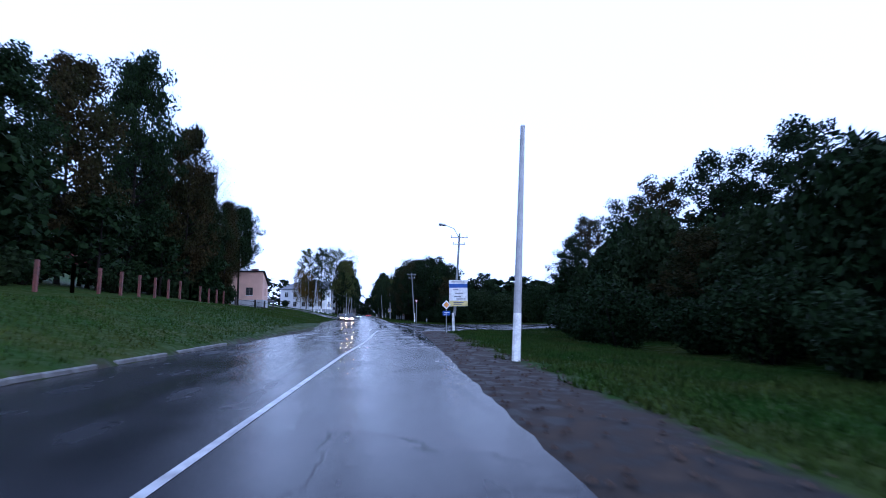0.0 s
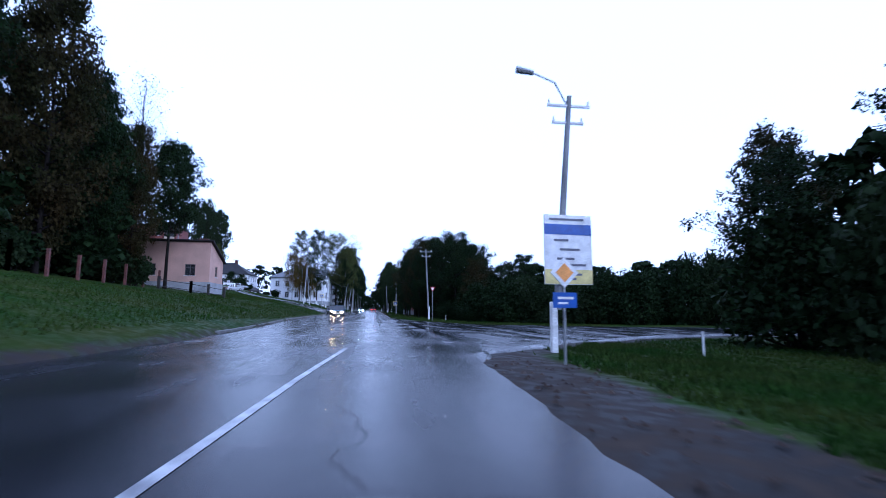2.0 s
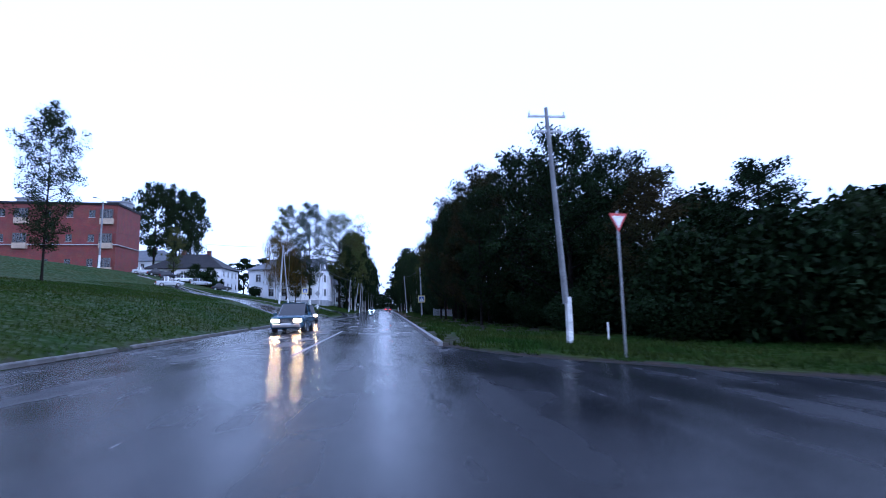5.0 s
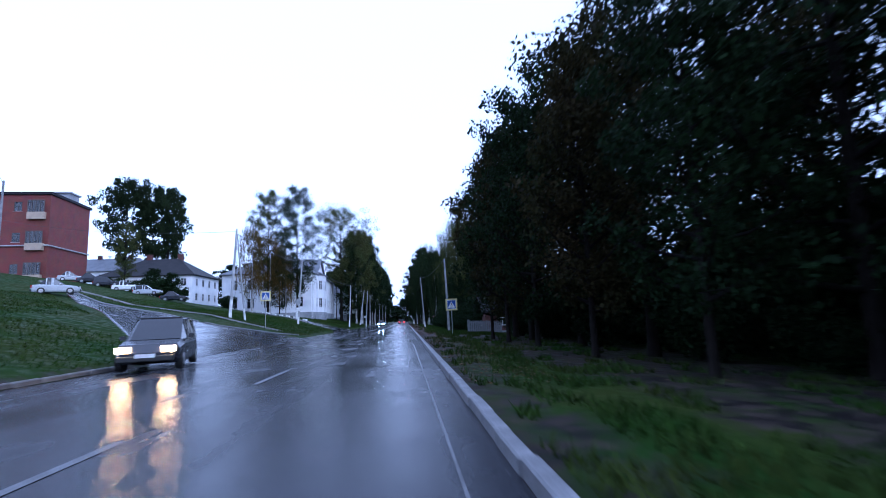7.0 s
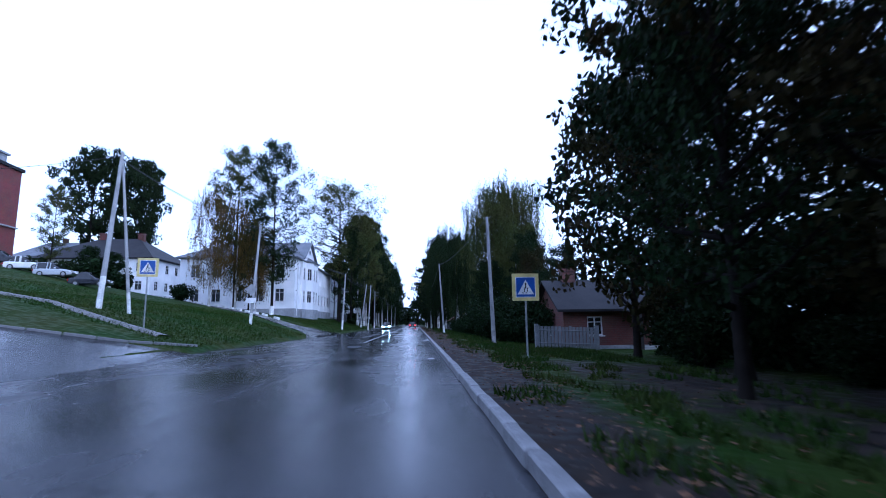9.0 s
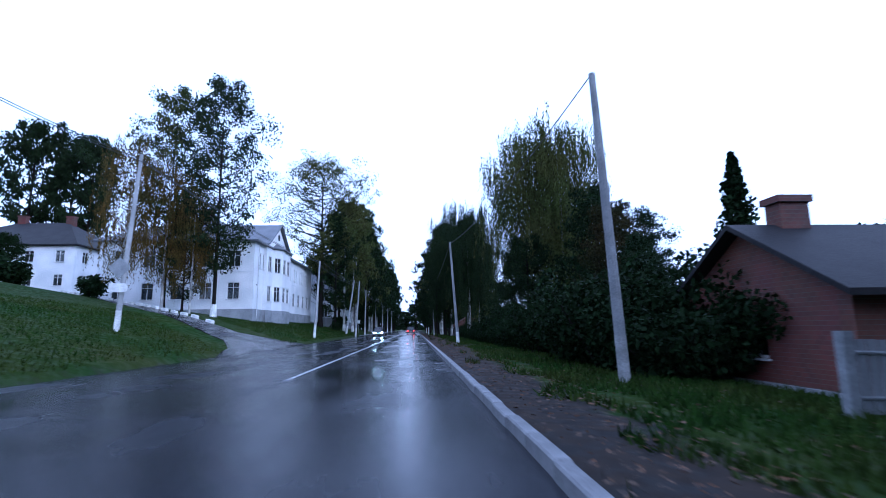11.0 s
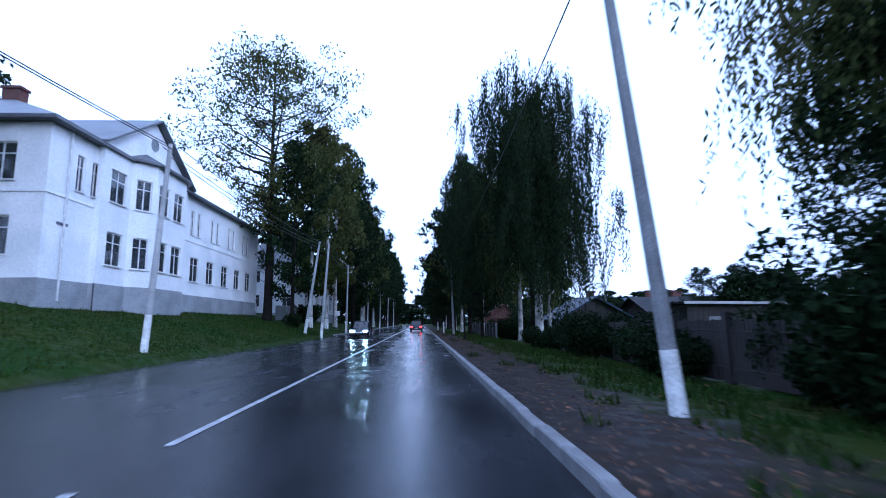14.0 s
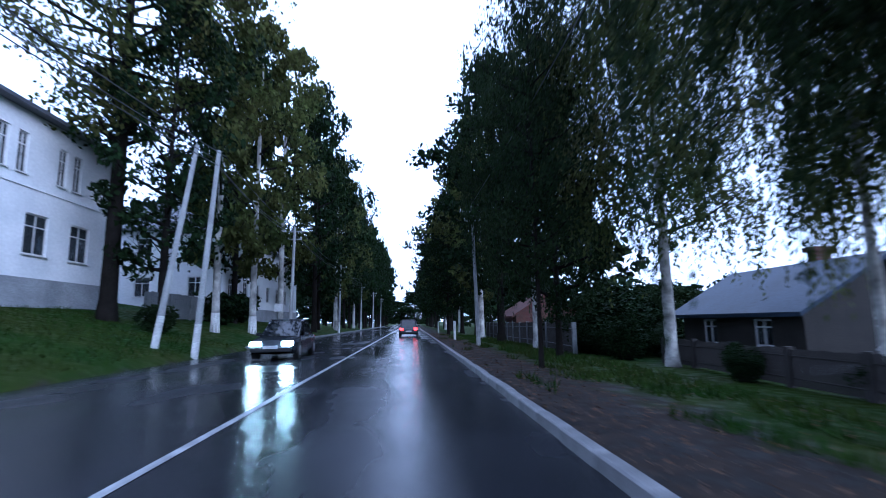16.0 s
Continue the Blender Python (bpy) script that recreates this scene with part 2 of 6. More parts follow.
RED_BRICK = brick_mat("red_brick", (0.21, 0.045, 0.036), (0.165, 0.036, 0.03), (0.16, 0.085, 0.07), 1.6)
OLD_BRICK = brick_mat("old_brick", (0.14, 0.042, 0.03), (0.1, 0.034, 0.025), (0.12, 0.095, 0.08), 2.4)
BEIGE = mat("beige_panel", (0.42, 0.33, 0.24), 0.8, (0.33, 0.27, 0.2), 1.0, 15, 0.1)
PINK = mat("salmon_plaster", (0.52, 0.33, 0.26), 0.85, (0.4, 0.26, 0.21), 0.6, 14, 0.15)
TIMBER = mat("dark_timber", (0.024, 0.02, 0.018), 0.8, (0.014, 0.012, 0.011), 1.5, 20, 0.4)
RUST = mat("red_brown_fence_post", (0.13, 0.042, 0.033), 0.8, (0.07, 0.03, 0.024), 3, 20, 0.2)
FENCE_GREY = mat("grey_fence_board", (0.2, 0.21, 0.22), 0.8, (0.12, 0.125, 0.13), 2, 20, 0.3)
SIGN_WHITE = mat("sign_white", (0.78, 0.78, 0.78), 0.35, bump=0)
SIGN_BLUE = mat("sign_blue", (0.02, 0.08, 0.36), 0.35, bump=0)
SIGN_YELLOW = mat("sign_yellow", (0.68, 0.58, 0.22), 0.4, bump=0)
SIGN_ORANGE = mat("sign_orange", (0.75, 0.32, 0.06), 0.4, bump=0)
SIGN_BLACK = mat("sign_black", (0.02, 0.02, 0.02), 0.5, bump=0)
SIGN_RED = mat("sign_red", (0.5, 0.03, 0.03), 0.4, bump=0)
SIGN_BACK = mat("sign_text_grey", (0.12, 0.12, 0.16), 0.5, bump=0)
TYRE = mat("tyre_rubber", (0.02, 0.02, 0.02), 0.8, bump=0.1)
CHROME = mat("wheel_metal", (0.4, 0.4, 0.41), 0.3, metal=0.8, bump=0)
CAR_GLASS = glass_mat("car_glass", (0.012, 0.014, 0.017), 0.03)
HEADLIGHT = mat("lit_headlight", (1.0, 0.52, 0.16), 0.2, bump=0, emit=80)
HEADLIGHT_COOL = mat("lit_cool_headlight", (0.78, 1.0, 0.88), 0.2, bump=0, emit=90)
LAMP_OFF = mat("clear_lamp", (0.5, 0.5, 0.5), 0.15, bump=0)
TAIL = mat("lit_tail_light", (1.0, 0.04, 0.03), 0.3, bump=0, emit=5)
TAIL_OFF = mat("tail_light", (0.3, 0.01, 0.01), 0.25, bump=0)


def paint_mat(name, c):
    return mat(name, c, 0.22, tuple(v * 0.9 for v in c), 2, 20, 0, spec=0.6)


# ---- mesh helpers ----
def box(bm, x0, x1, y0, y1, z0, z1):
    v = [bm.verts.new(p) for p in ((x0, y0, z0), (x1, y0, z0), (x1, y1, z0), (x0, y1, z0), (x0, y0, z1), (x1, y0, z1), (x1, y1, z1), (x0, y1, z1))]
    for f in ((3, 2, 1, 0), (4, 5, 6, 7), (0, 1, 5, 4), (1, 2, 6, 5), (2, 3, 7, 6), (3, 0, 4, 7)):
        bm.faces.new([v[i] for i in f])


def tube(bm, p, q, r0, r1, n=8, caps=True):
    p, q = Vector(p), Vector(q)
    d = (q - p).normalized()
    a = d.orthogonal().normalized()
    b = d.cross(a)
    rings = []
    for c, r in ((p, r0), (q, r1)):
        rings.append([bm.verts.new(c + a * (r * math.cos(2 * math.pi * i / n)) + b * (r * math.sin(2 * math.pi * i / n))) for i in range(n)])
    for i in range(n):
        bm.faces.new((rings[0][i], rings[0][(i + 1) % n], rings[1][(i + 1) % n], rings[1][i]))
    if caps:
        bm.faces.new(rings[0][::-1])
        bm.faces.new(rings[1])


def poly(bm, pts, thick):
    """An extruded polygon: pts in 3D, pushed by the vector thick."""
    t = Vector(thick)
    a = [bm.verts.new(Vector(p)) for p in pts]
    b = [bm.verts.new(Vector(p) + t) for p in pts]
    bm.faces.new(a[::-1])
    bm.faces.new(b)
    for i in range(len(a)):
        j = (i + 1) % len(a)
        bm.faces.new((a[i], a[j], b[j], b[i]))
    bmesh.ops.recalc_face_normals(bm, faces=bm.faces)


def soften(bm, w=0.02, seg=2):
    bmesh.ops.bevel(bm, geom=list(bm.edges), offset=w, segments=seg, affect="EDGES", profile=0.5)


def mesh_of(name, bm, material, smooth=False):
    me = bpy.data.meshes.new(name)
    bm.to_mesh(me)
    bm.free()
    me.materials.append(material)
    if smooth:
        me.shade_smooth()
    return me


def part(name, bm, material, parent, label="", smooth=False):
    ob = new(name, bm if isinstance(bm, bpy.types.Mesh) else mesh_of(name, bm, material, smooth))
    ob.parent = parent
    if label:
        tagged(ob, label)
    return ob


def root(name, m, label, category, group="", kind=""):
    ob = new(name)
    ob.empty_display_size = 0.3
    ob.matrix_basis = m
    return tagged(ob, label, category, group, kind)


def quads_mesh(name, co, material, k=4):
    """A mesh of separate k-gons from an array (n, k, 3)."""
    n = len(co)
    me = bpy.data.meshes.new(name)
    me.vertices.add(n * k)
    me.vertices.foreach_set("co", np.ascontiguousarray(co, np.float32).ravel())
    me.loops.add(n * k)
    me.loops.foreach_set("vertex_index", np.arange(n * k, dtype=np.int32))
    me.polygons.add(n)
    me.polygons.foreach_set("loop_start", np.arange(0, n * k, k, dtype=np.int32))
    me.update(calc_edges=True)
    me.materials.append(material)
    return me


# ---- terrain ----
def cx(y):
    """The road's centre line: a slight bend at the junction, then straight."""
    if y < -36:
        return 1.55 + 0.072 * (y + 36)
    if y < 5:
        s = (y + 36) / 41
        return 1.55 * (2 * s**3 - 3 * s**2 + 1) + 0.072 * 41 * (s**3 - 2 * s**2 + s)
    return 0.0


def terrain(x, y):
    u = x - cx(y)
    if u < -6.2:
        d = -6.2 - u
        z = 0.1 + (0.24 * d if d < 10 else 2.4 + 0.15 * (min(d, 75) - 10))
        z += 0.1 * min(max(d - 20, 0), 20) * max(0, min(1, (y - 50) / 25, (126 - y) / 22))
        z *= min(1, max(0.15, (260 - y) / 90)) if y > 170 else 1
        return z + 0.12 * noise.noise((x * 0.11, y * 0.11, 0)) * min(1, d / 3)
    if u > 3.9:
        d = u - 3.9
        return (-0.07 if y < 7 else -0.01) - 0.05 * min(d, 10) + 0.07 * noise.noise((x * 0.15, y * 0.15, 3)) * min(1, d / 3)
    return -0.06


def drape(name, lines, material, lift, label, category, cuts=1):
    """A strip between two polylines of the plan, laid on the terrain."""
    bm = bmesh.new()
    rows = []
    for (a, b) in zip(*lines):
        rows.append([bm.verts.new((a[0] + (b[0] - a[0]) * i / cuts, a[1] + (b[1] - a[1]) * i / cuts,
                                   max(terrain(a[0] + (b[0] - a[0]) * i / cuts, a[1] + (b[1] - a[1]) * i / cuts), -0.5) + lift)) for i in range(cuts + 1)])
    for row in rows:
        for end, inner in ((0, 1), (-1, -2)):
            out = row[end].co - row[inner].co
            out.z = 0
            out = row[end].co + (out.normalized() * 0.35 if out.length > 1e-4 else Vector((0, 0, 0)))
            row.insert(0 if end == 0 else len(row), bm.verts.new((out.x, out.y, out.z - 0.16)))
    for r, s in zip(rows, rows[1:]):
        for i in range(cuts + 2):
            bm.faces.new((r[i], r[i + 1], s[i + 1], s[i]))
    bmesh.ops.recalc_face_normals(bm, faces=bm.faces)
    if sum(f.normal.z for f in bm.faces) < 0:
        bmesh.ops.reverse_faces(bm, faces=bm.faces)
    return tagged(new(name, mesh_of(name, bm, material, True)), label, category, kind="structure")


def ramp(v, a, c):
    return min(1.0, max(0.0, (v - a) / (c - a)))


NEAR_EDGE = [(3.9, -46.5), (4.1, -43.5), (4.5, -41), (5.3, -38.7), (6.7, -36.7), (8.3, -34.6), (10.5, -31), (13.5, -27.5), (18, -23.5), (26, -20), (60, -17)]
FAR_EDGE = [(3.9, 8.5), (4.4, 7.0), (6.4, 5.0), (9, 3.2), (14, 0), (24, -5), (60, -12)]


def edge_y(line, x):
    """The y of a line of the plan at a given x."""
    for a, b in zip(line, line[1:]):
        if x <= b[0]:
            return a[1] + (b[1] - a[1]) * max(0, x - a[0]) / (b[0] - a[0])
    return line[-1][1]


def soil_and_shade(u, y):
    """How worn the ground is at a distance u from the centre line: 0 grass, 1 mud. Tree shade on the right is painted
    in with the same mud tone.
    """
    if u > 3:
        if y < 9:
            x = u + cx(y)
            verge = min(abs(y - edge_y(NEAR_EDGE, x)), abs(y - edge_y(FAR_EDGE, x)))
            return max(0.95 * (1 - ramp(verge, 0.7, 2.6)) * (1 - ramp(x, 48, 58)), 1 - ramp(u, 4.6, 6.6) if y < -36 else 0)
        # shade of the roadside trees, painted as dark ground colour from y 11 to 68
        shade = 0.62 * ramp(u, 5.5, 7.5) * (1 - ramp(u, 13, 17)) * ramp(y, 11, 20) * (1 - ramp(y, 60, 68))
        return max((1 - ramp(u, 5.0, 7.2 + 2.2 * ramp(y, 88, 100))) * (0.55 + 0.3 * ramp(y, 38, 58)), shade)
    return 0.6 * (1 - ramp(-u, 6.3, 7.3)) * (1 if y < 42 else 0.8)


xs = sorted({*range(-120, -40, 8), *[v * 1.0 for v in range(-40, 41)], *range(48, 121, 8), -900, -500, -300, -200, 200, 300, 500, 900,
             *[-7.5, -6.6, -6.2, -5.8, 3.7, 4.0, 4.4, 4.7, 5.4, 5.7, 6.3, 6.6, 7.5]})
ys = sorted({*range(-140, 261, 2), *range(270, 460, 20), -900, -500, -300, -200, 550, 800, 1400, 2500})
bm = bmesh.new()
grid = [[bm.verts.new((x + cx(y), y, terrain(x + cx(y), y))) for x in xs] for y in ys]
for r, s in zip(grid, grid[1:]):
    for i in range(len(xs) - 1):
        bm.faces.new((r[i], r[i + 1], s[i + 1], s[i]))
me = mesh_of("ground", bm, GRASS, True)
me.attributes.new("soil", "FLOAT", "POINT").data.foreach_set("value", [soil_and_shade(x, y) for y in ys for x in xs])
tagged(new("ground", me), "wet dark green autumn grass and muddy soil, tree shade painted in on the right", "ground", kind="structure")


def densify(pts, step=1.5):
    out = []
    for (a, b) in zip(pts, pts[1:]):
        n = max(1, int(math.dist(a, b) / step))
        out += [(a[0] + (b[0] - a[0]) * i / n, a[1] + (b[1] - a[1]) * i / n) for i in range(n)]
    return out + [pts[-1]]


# main carriageway with a gentle crown
bm = bmesh.new()
rows = []
for y in list(range(-140, -90, 2)) + [v * 0.5 for v in range(-180, -60)] + list(range(-30, 60, 2)) + list(range(60, 480, 6)):
    right = 3.4 + 0.08 * noise.noise((0, y * 0.35, 7)) + 0.12 * noise.noise((0, y * 1.3, 2)) if y < -8 else 4.0
    offs = (-6.25 + 0.1 * noise.noise((5, y * 0.3, 1)), -4, -2, 0, 2, right)
    rows.append([bm.verts.new((cx(y) + o, y, 0.0 - 0.0016 * o * o * 0.5)) for o in offs])
for r, s in zip(rows, rows[1:]):
    for i in range(5):
        bm.faces.new((r[i], r[i + 1], s[i + 1], s[i]))
road = tagged(new("road", mesh_of("road", bm, ASPHALT, True)), "wet dark asphalt road reflecting the pale sky", "road", kind="structure")

# side roads
near = [(x + 0.25 * noise.noise((x * 0.9, y * 0.9, 4)), y + 0.25 * noise.noise((x * 0.9, y * 0.9, 8))) for x, y in densify(NEAR_EDGE, 0.7)]
far = densify(FAR_EDGE, 1)
k = max(len(near), len(far))


def resample(p, n):
    return [p[round(i * (len(p) - 1) / (n - 1))] for i in range(n)]


drape("side_road", (resample(near, k), resample(far, k)), ASPHALT, 0.04, "worn wet asphalt side road", "road", 26)
drape("side_road", (resample(densify([(-5.8, 40), (-10, 46), (-18, 57), (-27, 69), (-60, 112)]), 60),
                    resample(densify([(-5.8, 66), (-8, 64.6), (-11.7, 61.4), (-14.6, 62), (-17.5, 63.5), (-34, 80), (-68, 122)]), 60)),
      ASPHALT, 0.035, "wet asphalt side road climbing to the houses", "road", 16)
drape("side_road", (resample(densify([(-5.8, 86), (-6.8, 91), (-8.4, 94.6), (-12.5, 99.2), (-18, 105.2), (-30, 117.5), (-50, 137)]), 60),
                    resample(densify([(-5.8, 106), (-7.2, 103), (-10, 101.6), (-21, 112), (-50, 141)]), 60)),
      ASPHALT, 0.035, "wet asphalt lane beside the white house", "road", 16)

path = densify([(-8.6, 68.6), (-13, 70.6), (-20, 74), (-30, 79.5), (-42, 86)], 1.0)
drape("footpath", (path, [(x + 0.18, y + 0.42) for x, y in path]), DIRT_PALE, 0.1, "narrow pale trodden footpath across the lawn", "footpath", 1)

# road markings
def stripe(y0, y1, off, w, label="worn white centre line", material=PAINT):
    bm = bmesh.new()
    n = max(1, int((y1 - y0) / 2))
    prev = None
    for i in range(n + 1):
        y = y0 + (y1 - y0) * i / n
        z = 0.006 - 0.0008 * off * off
        mid = cx(y) + off + 0.15 * ramp(y, -62, -55) * (1 - ramp(y, -50, -43))
        cur = (bm.verts.new((mid - w / 2, y, z)), bm.verts.new((mid + w / 2, y, z)))
        if prev:
            bm.faces.new((prev[0], prev[1], cur[1], cur[0]))
        prev = cur
    tagged(new("road_marking", mesh_of("road_marking", bm, material)), label, "road marking", kind="structure")


stripe(-140, -37.5, 0, 0.12)
stripe(6, 20, 0, 0.1, "half-worn white centre line", PAINT_THIN)
for y in (24, 32):
    stripe(y, y + 3, 0, 0.12, "faint rubbed-out dash of the centre line", PAINT_FAINT)
stripe(76, 101.5, 0, 0.11)
stripe(103, 300, 0, 0.11)
stripe(24, 46, 3.55, 0.03, "thin faint edge line", PAINT_FAINT)
for x0, x1, y, wear in ((1.05, 2.1, 16.4, PAINT_THIN), (2.3, 3.4, 16.5, PAINT_THIN), (1.5, 2.15, 82.6, PAINT_FAINT), (2.9, 3.3, 82.5, PAINT_FAINT)):
    bm = bmesh.new()
    box(bm, x0, x1, y, y + 0.12, -0.01, 0.005)
    tagged(new("road_marking", mesh_of("road_marking", bm, wear)), "worn white dash across the lane", "road marking", kind="structure")


# ---- trees ----
def leaf_quads(centres, size, rng, flat=0.0):
    """One small leaf spray for each centre, turned at random."""
    n = len(centres)
    a = rng.normal(size=(n, 3))
    a /= np.linalg.norm(a, axis=1, keepdims=True)
    b = rng.normal(size=(n, 3))
    b -= (a * b).sum(1, keepdims=True) * a
    b /= np.linalg.norm(b, axis=1, keepdims=True)
    s = size * rng.uniform(0.55, 1.3, (n, 1))
    a, b = a * s, b * s * rng.uniform(0.45, 0.8, (n, 1))
    return np.stack([centres - a, centres - b * 0.9 + a * 0.15, centres + a, centres + b], 1)


def limbs(rng, height, first, count, reach, r0, bark, lean=0.0, rise=0.6):
    """Trunk and limbs in one mesh; gives the tips along the limbs too."""
    bm = bmesh.new()
    pts = [Vector((lean * t * t * height + 0.12 * math.sin(5 * t + lean) * t, 0.1 * math.cos(4 * t) * t, height * t)) for t in (0, 0.04, 0.2, 0.4, 0.6, 0.8, 0.97)]
    rad = [r0 * 1.35, r0, r0 * 0.86, r0 * 0.68, r0 * 0.48, r0 * 0.28, r0 * 0.08]
    for i in range(6):
        tube(bm, pts[i], pts[i + 1], rad[i], rad[i + 1], 8, False)
    stem = len(bm.faces)
    tips = []
    for i in range(count):
        t = first + (0.96 - first) * (i + rng.uniform(0, 0.8)) / count
        k = min(5, max(0, sum(1 for q in (0.04, 0.2, 0.4, 0.6, 0.8) if t > q)))
        base = Vector((lean * t * t * height, 0, height * t))
        ang = i * 2.4 + rng.uniform(-0.5, 0.5)
        far = reach(t) * rng.uniform(0.7, 1.1)
        tip = base + Vector((math.cos(ang) * far, math.sin(ang) * far, far * rise * rng.uniform(0.4, 1.2)))
        mid = base.lerp(tip, 0.5) + Vector((0, 0, -0.08 * far))
        r = max(0.02, rad[k] * 0.45)
        tube(bm, base, mid, r, r * 0.6, 5, False)
        tube(bm, mid, tip, r * 0.6, 0.012, 5, False)
        tips += [(mid, far), (mid.lerp(tip, 0.5), far), (tip, far)]
        for _ in range(2):
            side = mid.lerp(tip, rng.uniform(0.1, 0.7))
            end = side + Vector((rng.normal() * far * 0.3, rng.normal() * far * 0.3, rng.uniform(-0.1, 0.4) * far))
            tube(bm, side, end, r * 0.35, 0.01, 4, False)
            tips += [(end, far)]
    for i, f in enumerate(bm.faces):
        f.material_index = int(i >= stem)
    me = mesh_of("trunk", bm, bark, True)
    me.materials.append(TWIG)
    return me, tips


def broad_tree(seed, height, radius, leaves, size, leaf, bark, first=0.16, r0=0.22, count=26, spread=0.42, gaps=0.0, top=0.55):
    rng = np.random.default_rng(seed)

    def reach(t):
        s = (t - first) / (1 - first)
        return radius * (0.25 + 1.25 * math.sin(math.pi * min(1, max(0.02, s ** top * 0.92 + 0.06)))) * 0.68

    trunk, tips = limbs(rng, height, first, count, reach, r0, bark)
    keep = [q for q in tips if rng.uniform() > gaps]
    per = leaves // len(keep)
    cs = []
    for q, far in keep:
        rad = spread * radius * rng.uniform(0.5, 1.05) * 0.6
        d = rng.normal(size=(per, 3))
        d /= np.linalg.norm(d, axis=1, keepdims=True)
        d *= rad * rng.uniform(0.1, 1, (per, 1)) ** 0.5
        d[:, 2] *= 0.75
        cs.append(np.array(q) + d)
    co = leaf_quads(np.concatenate(cs), size, rng)
    co[:, :, 2] = np.maximum(co[:, :, 2], 0.25)
    return trunk, quads_mesh("crown", co, leaf)


def weeping_tree(seed, height, radius, strands, leaf, bark, r0=0.2, low=0.12, size=0.11, step=0.16, bunch=4, loose=0.22, fall=1.0):
    rng = np.random.default_rng(seed)

    def reach(t):
        return radius * math.sqrt(max(0.05, 1 - (max(0, t - 0.4) / 0.6) ** 2)) * (0.7 + t * 0.3)

    trunk, tips = limbs(rng, height, 0.25, 26, reach, r0, bark, rise=0.8)
    cs, ds = [], []
    per = max(1, strands // (bunch * len(tips)))
    for q, far in tips:
        for _ in range(per):
            hub = np.array(q) + rng.normal(size=3) * (0.14 * radius, 0.14 * radius, 0.08 * radius)
            drop = rng.uniform(0.1, 0.36) * height * rng.uniform(0.4, 1) * fall
            sway = rng.normal(size=2) * 0.3
            for _ in range(bunch):
                p = hub + rng.normal(size=3) * (loose, loose, 0.3)
                length = min(drop * rng.uniform(0.5, 1.1), max(0.4, p[2] - low * height * rng.uniform(0.6, 1.6)))
                n = max(3, int(length / step))
                t = np.linspace(0, 1, n)[:, None]
                line = p + np.concatenate([t**2 * sway[0], t**2 * sway[1], -t * length], 1)
                cs.append(line + rng.normal(size=(n, 3)) * 0.05)
    c = np.concatenate(cs)
    n = len(c)
    a = np.stack([rng.normal(size=n) * 0.45, rng.normal(size=n) * 0.45, -np.ones(n)], 1)
    b = rng.normal(size=(n, 3)) * (1, 1, 0.3)
    b /= np.linalg.norm(b, axis=1, keepdims=True)
    s = size * rng.uniform(0.6, 1.3, (n, 1))
    a, b = a * s, b * s * 0.42
    return trunk, quads_mesh("crown", np.stack([c - a, c - b, c + a, c + b], 1), leaf)


def bush(seed, w, d, h, leaves, size, leaf):
    rng = np.random.default_rng(seed)
    bm = bmesh.new()
    cs = []
    n = 14
    for i in range(n):
        e = Vector((rng.uniform(-w, w) * 0.8, rng.uniform(-d, d) * 0.8, h * rng.uniform(0.45, 0.9)))
        tube(bm, (e.x * 0.3, e.y * 0.3, 0), e, 0.04, 0.01, 5, False)
        for c, f in ((e, 0.34), (e * 0.55, 0.38)):
            q = rng.normal(size=(leaves // (2 * n), 3))
            q /= np.linalg.norm(q, axis=1, keepdims=True)
            q *= rng.uniform(0.2, 1, (len(q), 1)) ** 0.5
            cs.append(np.array(c) + q * np.array((w * f, d * f, h * 0.28)))
    co = leaf_quads(np.concatenate(cs), size, rng)
    co[:, :, 2] = np.maximum(co[:, :, 2], 0.02)
    return mesh_of("stem", bm, BARK), quads_mesh("foliage", co, leaf)


def thicket(seed, w, h, leaves, size, leaf):
    """A tall shrub, leafy from the ground to an uneven domed top."""
    rng = np.random.default_rng(seed)
    bm = bmesh.new()
    cs = []
    n = 64
    for i in range(n):
        a, t = i * 2.4, (i + 0.5) / n
        r = w * math.sqrt(max(0.02, 1 - t ** 2.4)) * rng.uniform(0.72, 1.05)
        c = np.array((r * math.cos(a), r * math.sin(a), h * (0.06 + 0.84 * t) * rng.uniform(0.88, 1.06)))
        if i % 3 == 0:
            tube(bm, (c[0] * 0.15, c[1] * 0.15, 0), c, 0.06, 0.012, 5, False)
        q = rng.normal(size=(leaves // n, 3))
        q /= np.linalg.norm(q, axis=1, keepdims=True)
        q *= rng.uniform(0.05, 1, (len(q), 1)) ** 0.5
        cs.append(c + q * (w * 0.32, w * 0.32, h * 0.14) * rng.uniform(0.7, 1.25))
    co = leaf_quads(np.concatenate(cs), size, rng)
    co[:, :, 2] = np.maximum(co[:, :, 2], 0.02)
    return mesh_of("stem", bm, BARK), quads_mesh("foliage", co, leaf)


def cone_tree(seed, height, radius, leaves, size, leaf):
    rng = np.random.default_rng(seed)
    bm = bmesh.new()
    tube(bm, (0, 0, 0), (0, 0, height * 0.95), 0.14, 0.02, 8, False)
    t = rng.uniform(0, 1, leaves) ** 1.3
    a = rng.uniform(0, 2 * math.pi, leaves)
    r = radius * (1 - t) ** 0.7 * (0.75 + 0.3 * np.sin(a * 3 + t * 30)) * rng.uniform(0.5, 1, leaves)
    co = leaf_quads(np.stack([r * np.cos(a), r * np.sin(a), 0.2 + t * height], 1), size, rng)
    return mesh_of("trunk", bm, BARK), quads_mesh("crown", co, leaf)


